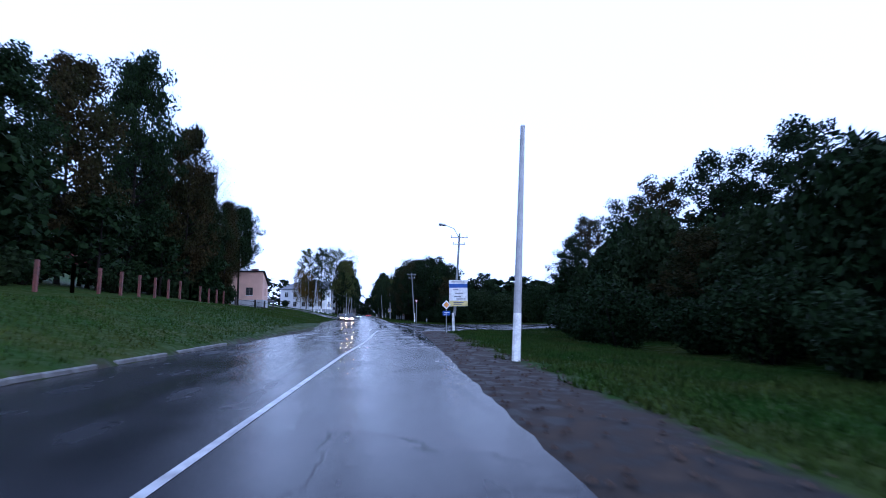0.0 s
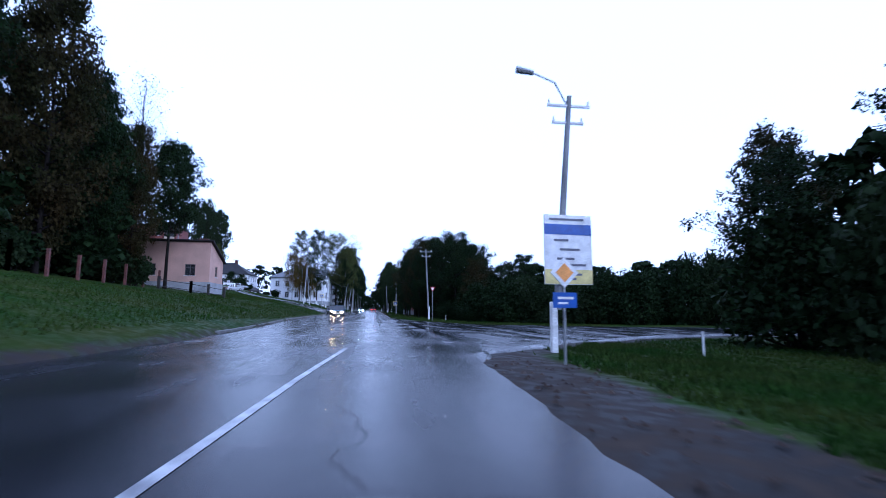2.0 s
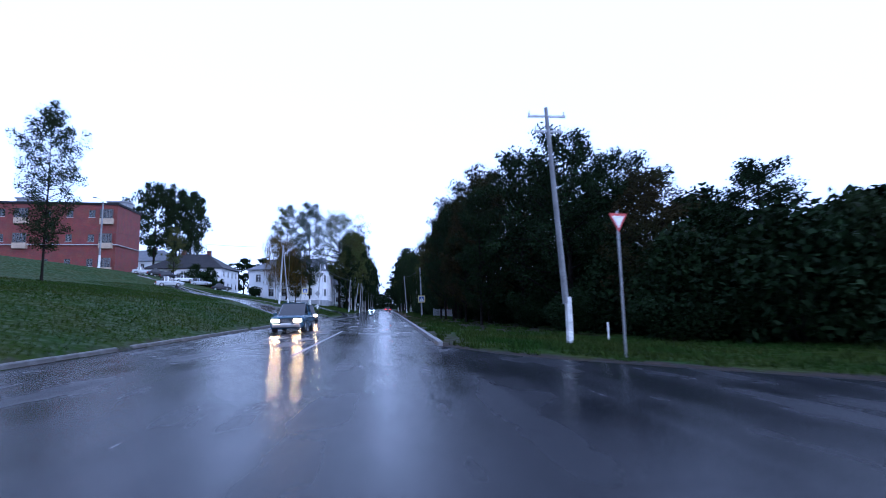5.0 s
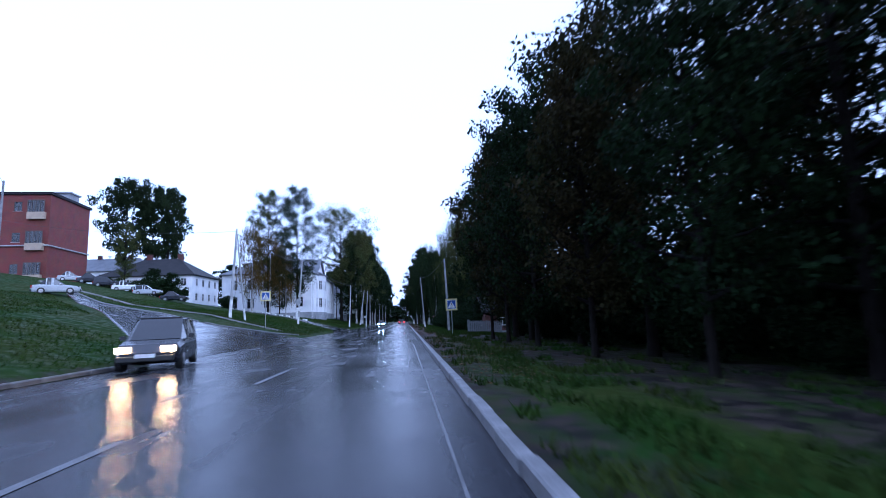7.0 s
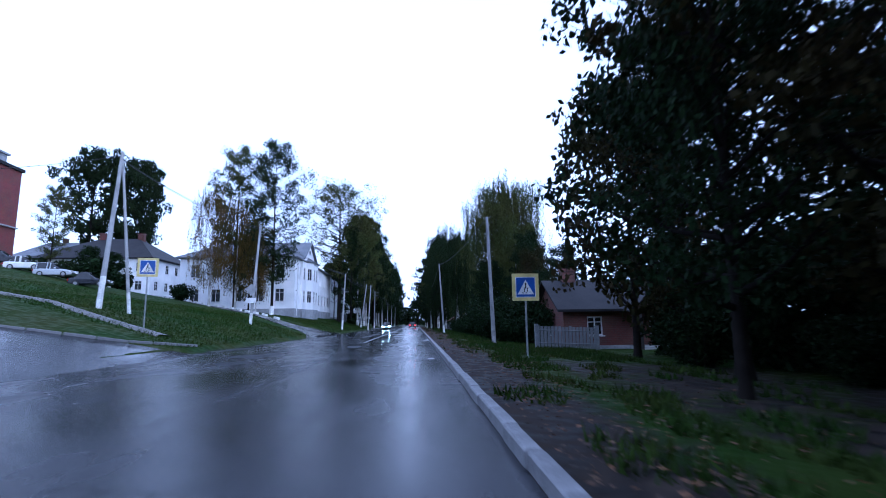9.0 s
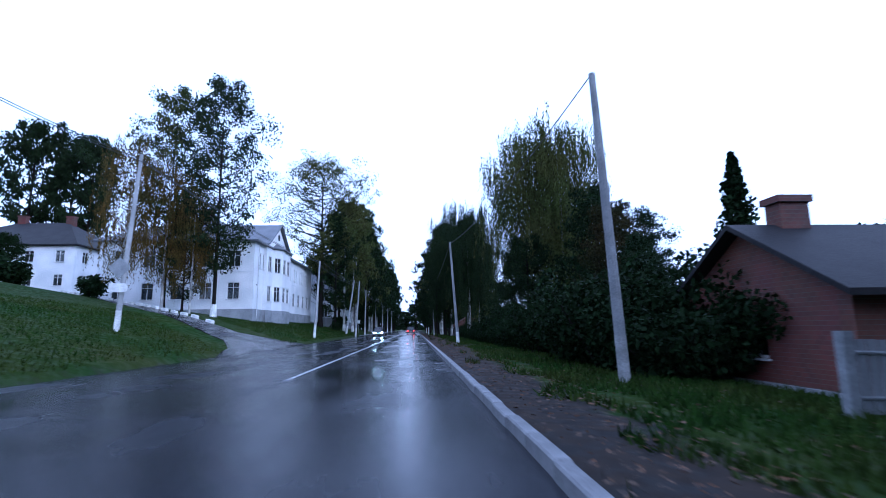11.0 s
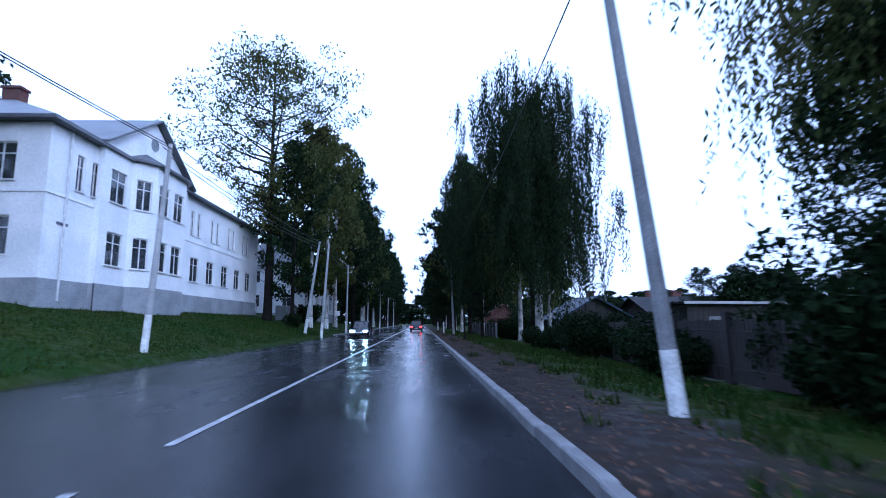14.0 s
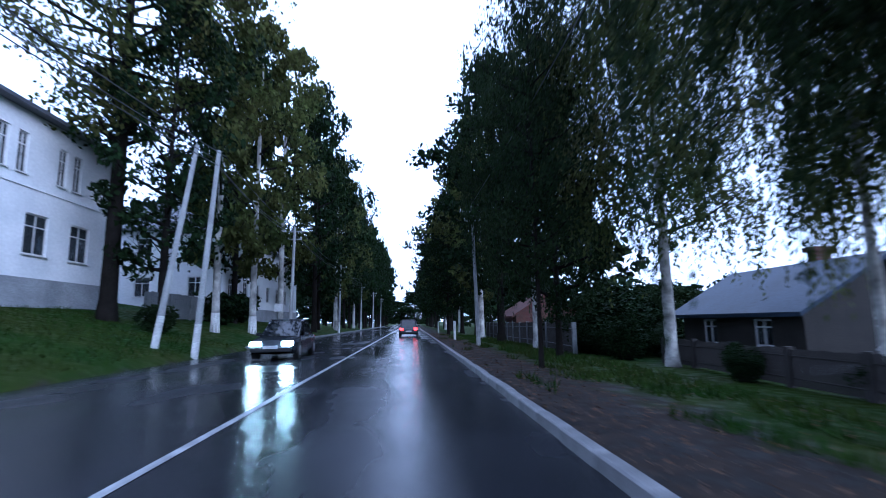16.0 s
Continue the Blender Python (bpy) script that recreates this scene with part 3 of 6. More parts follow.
def bare_tree(seed, height, radius):
    rng = np.random.default_rng(seed)
    trunk, tips = limbs(rng, height, 0.25, 60, lambda t: radius * (1.15 - t), 0.2, BARK, rise=1.4)
    co = leaf_quads(np.concatenate([np.array(q) + rng.normal(size=(5, 3)) * 0.6 for q, f in tips]), 0.09, rng)
    return trunk, quads_mesh("crown", co, LEAF_C)


KINDS = {
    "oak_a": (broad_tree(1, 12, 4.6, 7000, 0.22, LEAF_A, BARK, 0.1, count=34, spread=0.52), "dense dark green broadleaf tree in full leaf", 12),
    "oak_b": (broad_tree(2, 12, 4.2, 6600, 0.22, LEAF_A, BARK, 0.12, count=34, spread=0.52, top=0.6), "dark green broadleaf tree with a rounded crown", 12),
    "oak_c": (broad_tree(3, 12, 4.4, 7200, 0.2, LEAF_C, BARK, 0.12, count=34, spread=0.5, gaps=0.05), "broadleaf tree turning brown in autumn", 12),
    "tall_a": (broad_tree(4, 16, 3.9, 8400, 0.17, LEAF_A, BARK, 0.14, count=32, spread=0.46, top=0.75), "tall dark green roadside tree", 16),
    "tall_b": (broad_tree(5, 16, 3.3, 7600, 0.165, LEAF_B, BIRCH_BARK, 0.16, top=0.8, gaps=0.08), "tall roadside birch with a pale trunk", 16),
    "birch_a": (weeping_tree(6, 18, 4.0, 3600, LEAF_B, BIRCH_BARK, 0.19, 0.2, 0.095, 0.14), "tall birch with thin yellow-green hanging leaves", 18),
    "birch_b": (weeping_tree(7, 18, 3.6, 3400, LEAF_B, BIRCH_BARK, 0.18, 0.18, 0.095, 0.14), "slender birch with drooping leafy twigs", 18),
    "willow": (weeping_tree(9, 16, 5.0, 4800, LEAF_D, BIRCH_BARK, 0.25, 0.14, 0.085, 0.11, 14, 0.17, 1.35), "large weeping birch with curtains of hanging twigs", 16),
    "maple": (broad_tree(10, 26, 8.2, 19000, 0.15, LEAF_B, BARK, 0.3, 0.4, 58, gaps=0.03, spread=0.36, top=1.0), "tall open-crowned tree with sparse leaves", 26),
    "poplar": (broad_tree(11, 20, 6.4, 11000, 0.26, LEAF_D, BARK, 0.3, 0.35, top=0.8), "large spreading old tree above the houses", 20),
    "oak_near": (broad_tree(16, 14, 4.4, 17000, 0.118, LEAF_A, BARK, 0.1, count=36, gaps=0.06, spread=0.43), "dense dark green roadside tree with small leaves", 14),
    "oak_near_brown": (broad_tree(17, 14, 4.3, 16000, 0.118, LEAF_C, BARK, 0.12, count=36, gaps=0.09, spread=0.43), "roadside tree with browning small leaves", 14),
    "birch_pale": (broad_tree(22, 18, 3.6, 15000, 0.11, LEAF_B, BARK, 0.2, 0.17, 50, spread=0.42, top=0.8, gaps=0.04), "old birch with thin brown-yellow leaves", 18),
    "birch_green": (broad_tree(23, 18, 3.9, 18000, 0.11, LEAF_D, BARK, 0.18, 0.17, 50, spread=0.44, top=0.85, gaps=0.02), "old birch still in green leaf", 18),
    "tall_far": (broad_tree(15, 16, 3.7, 2200, 0.33, LEAF_A, BARK, 0.14, top=0.75), "tall dark green avenue tree", 16),
    "birch_hang_gold": (weeping_tree(27, 14, 3.2, 1500, LEAF_E, BIRCH_BARK, 0.15, 0.1, 0.1, 0.13), "birch with hanging yellow-brown leaves", 14),
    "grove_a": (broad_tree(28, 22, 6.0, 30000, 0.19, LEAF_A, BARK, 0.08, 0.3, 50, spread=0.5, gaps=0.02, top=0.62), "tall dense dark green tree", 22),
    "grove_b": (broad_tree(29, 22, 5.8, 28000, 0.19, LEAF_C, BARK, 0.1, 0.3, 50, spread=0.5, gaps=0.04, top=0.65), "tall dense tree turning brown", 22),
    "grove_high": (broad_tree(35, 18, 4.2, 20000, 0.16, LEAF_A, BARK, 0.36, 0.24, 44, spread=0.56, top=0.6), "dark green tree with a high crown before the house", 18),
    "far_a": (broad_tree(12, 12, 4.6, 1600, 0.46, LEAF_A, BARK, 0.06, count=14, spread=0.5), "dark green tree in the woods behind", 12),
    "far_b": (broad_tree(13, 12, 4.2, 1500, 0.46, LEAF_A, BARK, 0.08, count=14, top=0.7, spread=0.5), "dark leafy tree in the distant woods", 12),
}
MADE = {}


def limed(ob, s):
    """A coat of lime on the foot of the trunk."""
    bm = bmesh.new()
    tube(bm, (0, 0, 0.02), (0, 0, 1.25 / s), 0.28, 0.235, 10, False)
    part("lime_coat", bm, WHITEWASH, ob, "whitewashed foot of the trunk")
    return ob


def plant(kind, x, y, height, spread=1.0, white=False, turn=None, dz=0.0):
    (trunk, crown), label, full = KINDS[kind]
    s = height / full
    m = Matrix.LocRotScale((x, y, terrain(x, y) - 0.08 + dz), Euler((0, 0, turn if turn is not None else (x * 1.7 + y * 0.9) % 6.28)), (s * spread, s * spread, s))
    if kind in MADE:
        ob = copy_thing(MADE[kind], pose(x, y, 0))
        ob.matrix_basis = m
        return limed(ob, s) if white else ob
    ob = root("tree", m, label, "tree", label.split(" with ")[0] + "s")
    part("trunk", trunk, None, ob)
    part("crown", crown, None, ob)
    MADE[kind] = ob
    return ob


R = random.Random(4)
# woods on the right, before the junction
for kind, x, y, h, s in (("oak_near", 27, -58, 9.6, 1.1), ("oak_near", 28.5, -51.5, 14, 0.9), ("oak_near", 25.5, -48, 13, 0.9), ("oak_near_brown", 24.5, -42.5, 12.6, 0.85), ("oak_near", 25, -36.5, 12.4, 0.85),
                         ("oak_near", 21.5, -31, 9.4, 0.95), ("oak_near_brown", 25.6, -26, 12.6, 0.85), ("oak_near", 21, -63, 8.5, 1.1), ("oak_near", 19.5, -70, 8, 1.1), ("oak_near", 20, -77, 9, 1.1), ("oak_near_brown", 19, -54, 6.5, 1.1), ("oak_near", 20, -47, 6.2, 1.1), ("oak_near", 20.5, -40, 6.5, 1.1)):
    plant(kind, x, y, h, s)
for i in range(13):
    plant(("far_a", "far_b")[i % 2], 33 + (i % 3) * 6, -88 + i * 5.2, 10.5 + (i * 7 % 5) * 0.6, 1.25)
# hedge-like row beyond the side road, and the wood beside the road
for kind, x, y, h, s in (("oak_near_brown", 16.6, 18, 9.0, 1.0), ("oak_near", 24.2, 19, 9.8, 1.1), ("oak_near", 19.5, 41, 14, 1.0), ("oak_near", 18.4, 28, 11.2, 0.95), ("oak_near", 17.7, 23.2, 11.6, 0.9), ("oak_near_brown", 16.8, 35.5, 14, 0.9), ("oak_near", 9.8, 31.5, 10.5, 0.66), ("oak_near_brown", 9.5, 37.5, 11.5, 0.66), ("oak_near", 9.1, 43.2, 12, 0.68), ("oak_near_brown", 8.9, 48.6, 12, 0.66), ("oak_near", 8.9, 53.6, 11.5, 0.62), ("oak_near", 15, 25.5, 13.8, 1.0), ("oak_near", 13.2, 31, 13.8, 0.95), ("oak_near_brown", 11.8, 38, 14.4, 0.9), ("oak_near", 11.8, 45, 15, 0.9), ("oak_near_brown", 11.0, 51.5, 14.4, 0.9), ("oak_near", 11.2, 57, 14.6, 0.88), ("oak_near_brown", 12.8, 62, 13.5, 0.7), ("oak_c", 12.6, 66, 12.5, 0.75),
                         ("oak_near_brown", 15.6, 47, 15.5, 0.85), ("oak_a", 22.0, 22, 8.6, 1.0), ("oak_b", 20, 32, 10.5, 1.0), ("oak_b", 21, 61, 12, 0.9)):
    plant(kind, x, y, h, s)
for i in range(22):
    plant(("far_a", "far_b")[i % 2] if i < 12 else "oak_near", 29 + (i % 2) * 8, 16 + i * 7.0, 7.5 + (i * 5 % 4) - (3 if i > 11 else 1.5 if i > 7 else 0), 1.5 if i < 12 else 1.0)
for i in range(9):
    plant(("far_a", "far_b")[i % 2], 48, 10 + i * 8.0, 8 + i % 3, 1.6)
# right, between the crossing and the weeping birches
for kind, x, y, h, s in (("birch_a", 13.2, 106.5, 19.4, 1.0), ("birch_b", 15.2, 103.5, 19, 1.1), ("birch_a", 17.2, 108, 13, 0.9), ("oak_near", 15.2, 96, 11, 0.9), ("oak_near", 19.5, 99, 10, 0.95), ("oak_near_brown", 14.2, 91.5, 8.6, 0.9), ("oak_near", 14, 87, 6.0, 1), ("oak_near", 12.5, 84, 4.6, 1.1), ("oak_near", 19, 110, 9, 1), ("oak_near", 11.6, 101, 8.4, 0.95), ("oak_near", 12.0, 105.5, 9.0, 0.85), ("grove_high", 9.6, 127.4, 15.5, 0.6),
                         ("willow", 9.9, 127, 16.9, 1.0), ("birch_a", 11.2, 139, 17.5, 1.1), ("birch_b", 11.9, 132, 16, 0.8), ("willow", 9.4, 150, 17.5, 0.75), ("oak_near", 8.4, 142.5, 14.5, 0.6)):
    plant(kind, x, y, h, s)
# right-hand avenue
for i, y in enumerate(range(158, 330, 9)):
    plant("tall_far" if y > 225 else ("tall_a", "tall_b", "tall_a")[i % 3], 9.0 + R.uniform(-0.6, 0.8), y + R.uniform(-1, 1), R.uniform(19.5, 23.5), 0.95)
    if i % 2:
        plant(("far_a", "far_b")[i // 2 % 2], 18 + R.uniform(-1, 3), y + 3, R.uniform(9, 12), 1.2)
plant("tall_a", 6.6, 178, 13.0, 1.0)
plant("birch_green", 6.3, 137.4, 15.5, 0.55, True)
# left, before the pink house
for kind, x, y, h, s in (("grove_high", -19.8, 4.0, 16.0, 0.85), ("grove_a", -25.0, 1.5, 16, 0.75), ("grove_a", -28.5, 3.5, 18, 0.85), ("grove_b", -33.5, 8, 18, 0.9), ("grove_a", -22.2, -7, 18, 0.62), ("grove_b", -19.9, -3.8, 15, 0.55), ("grove_a", -24.5, -1, 18, 0.6), ("grove_b", -22.5, -12, 22.5, 0.62), ("grove_a", -26, -19, 27.5, 0.62), ("grove_b", -27, -30, 21.5, 0.75), ("grove_a", -26, -40, 17, 0.85), ("grove_a", -24, -50, 14.5, 0.9),
                         ("birch_green", -27.2, 38.5, 15.8, 0.75), ("grove_a", -31, -6, 22, 0.75), ("grove_a", -38, -44, 18, 0.95), ("grove_b", -30, -58, 14, 1)):
    plant(kind, x, y, h, s)
for i in range(9):
    plant(("far_a", "far_b")[i % 2], -38 - (i % 3) * 5, -68 + i * 8, 14 + i % 3, 1.0)
for i in range(17):
    plant(("far_a", "far_b")[i % 2], -22.5 - (i % 3) * 3, -72 + i * 4.4, 7 + i % 4, 1.1)
# left, in front of the white house and the old avenue beyond
for kind, x, y, h, s in (("birch_green", -16.2, 112.6, 24.2, 0.85), ("birch_pale", -22.0, 114.8, 23.4, 0.85), ("birch_hang_gold", -23.6, 110.5, 15.5, 0.85), ("birch_hang_gold", -18.0, 111.6, 12.5, 0.75), ("birch_hang_gold", -21.0, 112.5, 15.0, 0.85), ("oak_near", -19.6, 113.6, 11, 0.7),
                         ("maple", -12.8, 148.5, 29, 0.9), ("tall_a", -10.4, 149, 20, 0.75), ("tall_b", -8.6, 158, 24, 0.72), ("tall_b", -9.6, 154, 24.5, 0.7), ("tall_a", -12, 164, 25.5, 0.72)):
    plant(kind, x, y, h, s, kind in ("tall_b", "birch_pale", "birch_green"))
for i, y in enumerate(range(168, 330, 8)):
    plant("tall_far" if y > 225 else ("tall_b", "tall_a", "tall_a", "tall_b")[i % 4], -8.4 + R.uniform(-0.8, 0.6), y + R.uniform(-1, 1), R.uniform(24.5, 28), 0.72)
    if i % 2 == 0:
        plant(("far_a", "far_b")[i // 2 % 2], -18 + R.uniform(-3, 1), y + 4, R.uniform(13, 16), 1.1)
# large old trees behind the houses
for kind, x, y, h, s in (("poplar", -76.5, 168, 33, 0.68), ("poplar", -65, 169, 31.5, 0.66), ("poplar", -71, 172, 33, 0.6), ("far_a", -36, 152, 12, 1), ("far_b", -47, 168, 12, 1.1), ("birch_pale", -49.5, 118.5, 14, 0.85), ("oak_b", -41.5, 120, 5.4, 1.0), ("oak_a", -45, 120, 5.6, 1.0)):
    plant(kind, x, y, h, s)
# far woods closing the view
for i in range(20):
    plant(("far_a", "far_b")[i % 2], -150 + i * 15.7 + R.uniform(-3, 3), 350 + R.uniform(-8, 25) + abs(i - 9.5) * 3, R.uniform(13, 19), 1.9)
for i in range(9):
    plant(("far_a", "far_b")[i % 2], -125 - R.uniform(0, 10), 60 + i * 22, R.uniform(12, 16), 1.4)
for i in range(9):
    plant(("far_a", "far_b")[i % 2], -22 + i * 5.5, 486 + (i % 3) * 3, 12 + i * 5 % 4, 1.2)
bare = bare_tree(31, 24, 5.5)
t = root("bare_tree", pose(-24.5, 6.8, terrain(-24.5, 6.8) - 0.1), "thin almost bare tree with fine branches", "tree")
part("trunk", bare[0], None, t)
part("crown", bare[1], None, t, "last small leaves")
t = root("bare_tree", Matrix.LocRotScale((-15.5, 139.0 + 20, 2.0), Euler((0, 0, 1)), (0.6, 0.6, 0.62)), "thin almost bare tree with fine branches", "tree")
part("trunk", bare[0], None, t)
part("crown", bare[1], None, t, "last small leaves")
th = cone_tree(41, 7.6, 1.5, 7000, 0.11, LEAF_A)
for x, y, s in ((14.4, 80.5, 1.0), (16.5, 83.5, 0.8), (36, 140, 0.9)):
    t = root("thuja", Matrix.LocRotScale((x, y, terrain(x, y) - 0.05), None, (s, s, s)), "dark pointed evergreen tree in a garden", "tree", "garden evergreens")
    part("trunk", th[0], None, t)
    part("crown", th[1], None, t)

BUSHES = [bush(51, 1.6, 1.6, 2.4, 1800, 0.18, LEAF_A), bush(52, 2.2, 1.4, 1.8, 1800, 0.18, LEAF_A), bush(53, 1.2, 1.2, 1.6, 2000, 0.13, LEAF_D)]
BUSH_AT = [(13.5 + (i % 3), -80 + i * 4.2, 1.35) for i in range(9)] + [(15 + i * 3.4, 12.5 - i * 0.9, 1.1 + 0.04 * i) for i in range(19)] + [(12.5 + (i % 2) * 1.5, 19 + i * 4.2, 0.95) for i in range(11)]
BUSH_AT += [(9.6 + (i % 3) * 0.7, 83 + i * 2.3, 1.15 - 0.4 * (i > 9)) for i in range(19)] + [(10.9 + (i % 2), 117 + i * 3.0, 0.75 - 0.06 * i) for i in range(7)] + [(-21 - (i % 3) * 2, -60 + i * 4.6, 1.3) for i in range(13)]
BUSH_AT += [(16.3 + (i % 2) * 1.2, 14 + i * 3.3, 2.1) for i in range(17)]
BUSH_AT += [(-29.5, 1, 2.0), (-22.5, -6.5, 1.7), (-32, 3, 2.2), (-24.6, 0.5, 1.9), (-27, 1, 2.0), (-22.6, -2.8, 1.7), (-19.8, -3.4, 1.6), (9.6, 80, 1.25), (10.4, 77.6, 1.3), (9.4, 83, 1.2), (11.6, 82, 1.5), (12, 79, 1.5), (26, 12, 2.2), (33, 9, 2.4), (40, 6, 2.4)]
BUSH_AT += [(11.2 + (i % 2) * 0.9, 142.5 + i * 2.3, 0.75) for i in range(6)]
BUSH_AT += [(-20 + i * 5.0, 483 + i % 2, 2.6) for i in range(9)]
BUSH_AT += [(-46, 117.5, 1.7), (-42, 117, 1.6), (-39, 118, 1.3), (-51, 117, 1.5), (-30, 117, 1.0), (-11.5, 160, 1.2), (-10, 148, 0.8), (-12.2, 166, 1.0)]
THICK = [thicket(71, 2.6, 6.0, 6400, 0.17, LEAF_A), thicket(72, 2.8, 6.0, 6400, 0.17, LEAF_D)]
for i in range(19):
    x = 18.5 + i * 3.1
    y = 10.6 - 0.28 * (x - 17.5) + 1.2 * math.sin(i * 2.3)
    st, fo = THICK[i * 5 % 7 % 2]
    h = (0.95 + 0.65 * ramp(x, 27, 48)) * (1 + 0.1 * math.sin(i * 1.9))
    t = root("bush", Matrix.LocRotScale((x, y, terrain(x, y) - 0.05), Euler((0, 0, i * 1.1)), (1.05, 1.05, h)), "tall dark green thicket beside the side road", "bush", "tall thickets")
    part("stem", st, None, t)
    part("foliage", fo, None, t)
for i in range(9):
    x, y = 18.6 + 0.45 * i + 0.6 * math.sin(i * 2.1), -74 + i * 5.3
    st, fo = THICK[i % 2]
    t = root("bush", Matrix.LocRotScale((x, y, terrain(x, y) - 0.05), Euler((0, 0, i * 0.9)), (1.15, 1.15, 1.35 + 0.2 * math.sin(i * 1.4))), "tall dark green thicket at the edge of the woods", "bush", "woodland thickets")
    part("stem", st, None, t)
    part("foliage", fo, None, t)
for i, (x, y, k) in enumerate(((15, 151, 0.6), (19, 153, 0.7), (23, 151, 0.6), (17, 159, 0.8), (13.2, 147, 0.45), (26, 157, 0.8), (21, 162, 0.8), (31, 152, 0.7), (24.5, 129, 0.85), (28, 131, 0.9), (20.5, 130.5, 0.5), (34, 128, 0.8))):
    st, fo = THICK[i % 2]
    t = root("bush", Matrix.LocRotScale((x, y, terrain(x, y) - 0.05), Euler((0, 0, i * 1.7)), (0.9, 0.9, k)), "dark green garden shrub behind the fences", "bush", "garden shrubs")
    part("stem", st, None, t)
    part("foliage", fo, None, t)
FINE = [bush(54, 1.6, 1.6, 2.4, 7600, 0.076, LEAF_A), bush(55, 2.2, 1.4, 1.8, 7600, 0.074, LEAF_A)]
for i, (x, y, s) in enumerate(BUSH_AT):
    st, fo = FINE[i % 2] if (7 < x < 13 and 70 < y < 157) or (x > 7 and y < -45) or (8 < x < 45 and 0 < y < 70) else BUSHES[i % 3]
    if s >= 1.9 and y < 100:
        s, (st, fo) = s * 0.42, THICK[i % 2]
    t = root("bush", Matrix.LocRotScale((x, y, terrain(x, y) - 0.05), Euler((0, 0, i * 1.3)), (s, s, s)), "dark green dense bush", "bush", "bushes")
    part("stem", st, None, t)
    part("foliage", fo, None, t)


# ---- poles and wires ----
def power_pole(x, y, h, lean=(0.0, 0.0), white=1.5, material=CONCRETE, base=WHITEWASH, stub=False, cross=True, lamp=False, r=0.13, group="power poles", name="utility_pole", label="grey concrete utility pole with whitewashed base"):
    z = terrain(x, y)
    ob = root(name, pose(x, y, z - 0.15), label, "utility pole", group)
    L = Vector((lean[0], lean[1], 0))
    bm = bmesh.new()
    tube(bm, Vector((0, 0, white)) + L * (white / h), Vector((0, 0, h)) + L, r * 0.97, r * 0.62, 10)
    part("pole", bm, material, ob)
    bm = bmesh.new()
    if stub:
        box(bm, -0.105, 0.105, -0.105, 0.105, 0, white + 0.25)
        soften(bm, 0.03, 1)
    else:
        tube(bm, (0, 0, 0), Vector((0, 0, white)) + L * (white / h), r * 1.04, r * 0.985, 10)
    part("painted_base", bm, base, ob, "whitewashed pole base")
    if cross:
        for dz, w in ((0.35, 0.75), (0.95, 0.55)):
            bm = bmesh.new()
            c = L * ((h - dz) / h)
            box(bm, c.x - w, c.x + w, c.y - 0.04, c.y + 0.04, h - dz - 0.04, h - dz + 0.04)
            arm = part("crossarm", bm, STEEL, ob)
            for s in (-1, 1):
                bm = bmesh.new()
                tube(bm, (c.x + s * (w - 0.06), c.y, h - dz + 0.02), (c.x + s * (w - 0.06), c.y, h - dz + 0.2), 0.05, 0.03, 8)
                part("insulator", bm, SIGN_WHITE, arm)
    if lamp:
        bm = bmesh.new()
        c = L
        tube(bm, (c.x, c.y, h - 0.5), (c.x - 0.5, c.y, h + 0.45), 0.03, 0.03, 6)
        tube(bm, (c.x - 0.5, c.y, h + 0.45), (c.x - 1.3, c.y, h + 0.75), 0.03, 0.03, 6)
        arm = part("lamp_arm", bm, STEEL, ob)
        bm = bmesh.new()
        tube(bm, (c.x - 1.25, c.y, h + 0.74), (c.x - 1.85, c.y, h + 0.82), 0.09, 0.13, 8)
        part("lamp_head", bm, STEEL, arm)
    return ob


power_pole(5.0, -64, 8.2, (0.9, 1.2), 1.6, r=0.13, cross=False)
power_pole(7.9, -36.6, 8.7, (0.7, 0.0), 1.5, lamp=True, stub=True, material=WOODPOLE)
power_pole(9.12, 10.4, 9.2, (-0.5, 0.0), 1.65, stub=True, material=WOODPOLE, r=0.12)
power_pole(8.0, 76, 8.3, (-0.2, 0.3), 1.3, r=0.14, material=WOODPOLE, base=OLD_LIME, cross=False)
power_pole(6.5, 104.6, 8.6, (-0.5, 0.6), 1.1, r=0.13, cross=False, material=WOODPOLE)
power_pole(6.4, 152, 8.6, (-0.2, 0.0), 1.4, r=0.13, material=WOODPOLE, base=OLD_LIME)
power_pole(-15.0, 74.4, 9.6, (0.45, 0.3), 2.0, r=0.15, cross=False)
brace = power_pole(-13.7, 75.2, 9.3, (-0.8, -0.5), 1.4, cross=False, r=0.1, label="thin slanting brace pole beside the utility pole")
power_pole(-10.95, 88.2, 8.7, (0.6, -0.2), 1.1, r=0.13, cross=False)
power_pole(-7.3, 116, 8.1, (0.35, 0.2), 1.5, r=0.13, cross=False)
power_pole(-7.7, 143, 8.6, (1.1, 0.3), 1.4, r=0.14, cross=False, label="leaning concrete brace pole with whitewashed base")
power_pole(-6.3, 143.4, 8.8, (0.5, 0.2), 1.4, r=0.14, cross=False)
for y in (160, 185, 212, 240, 270):
    power_pole(-6.5, y, 8.6, (0.15, 0.1), 1.5, r=0.14, lamp=y in (160, 212))
power_pole(49, 6.5, 12.5, (0.0, 0.0), 1.6, cross=False, lamp=True, material=WOODPOLE, base=WOODPOLE, label="tall lamp pole rising behind the thickets")
power_pole(-52, 92, 13, (0.1, 0), 2.6, material=WOODPOLE, cross=False, lamp=True, r=0.2, label="tall pole by the brick flats")


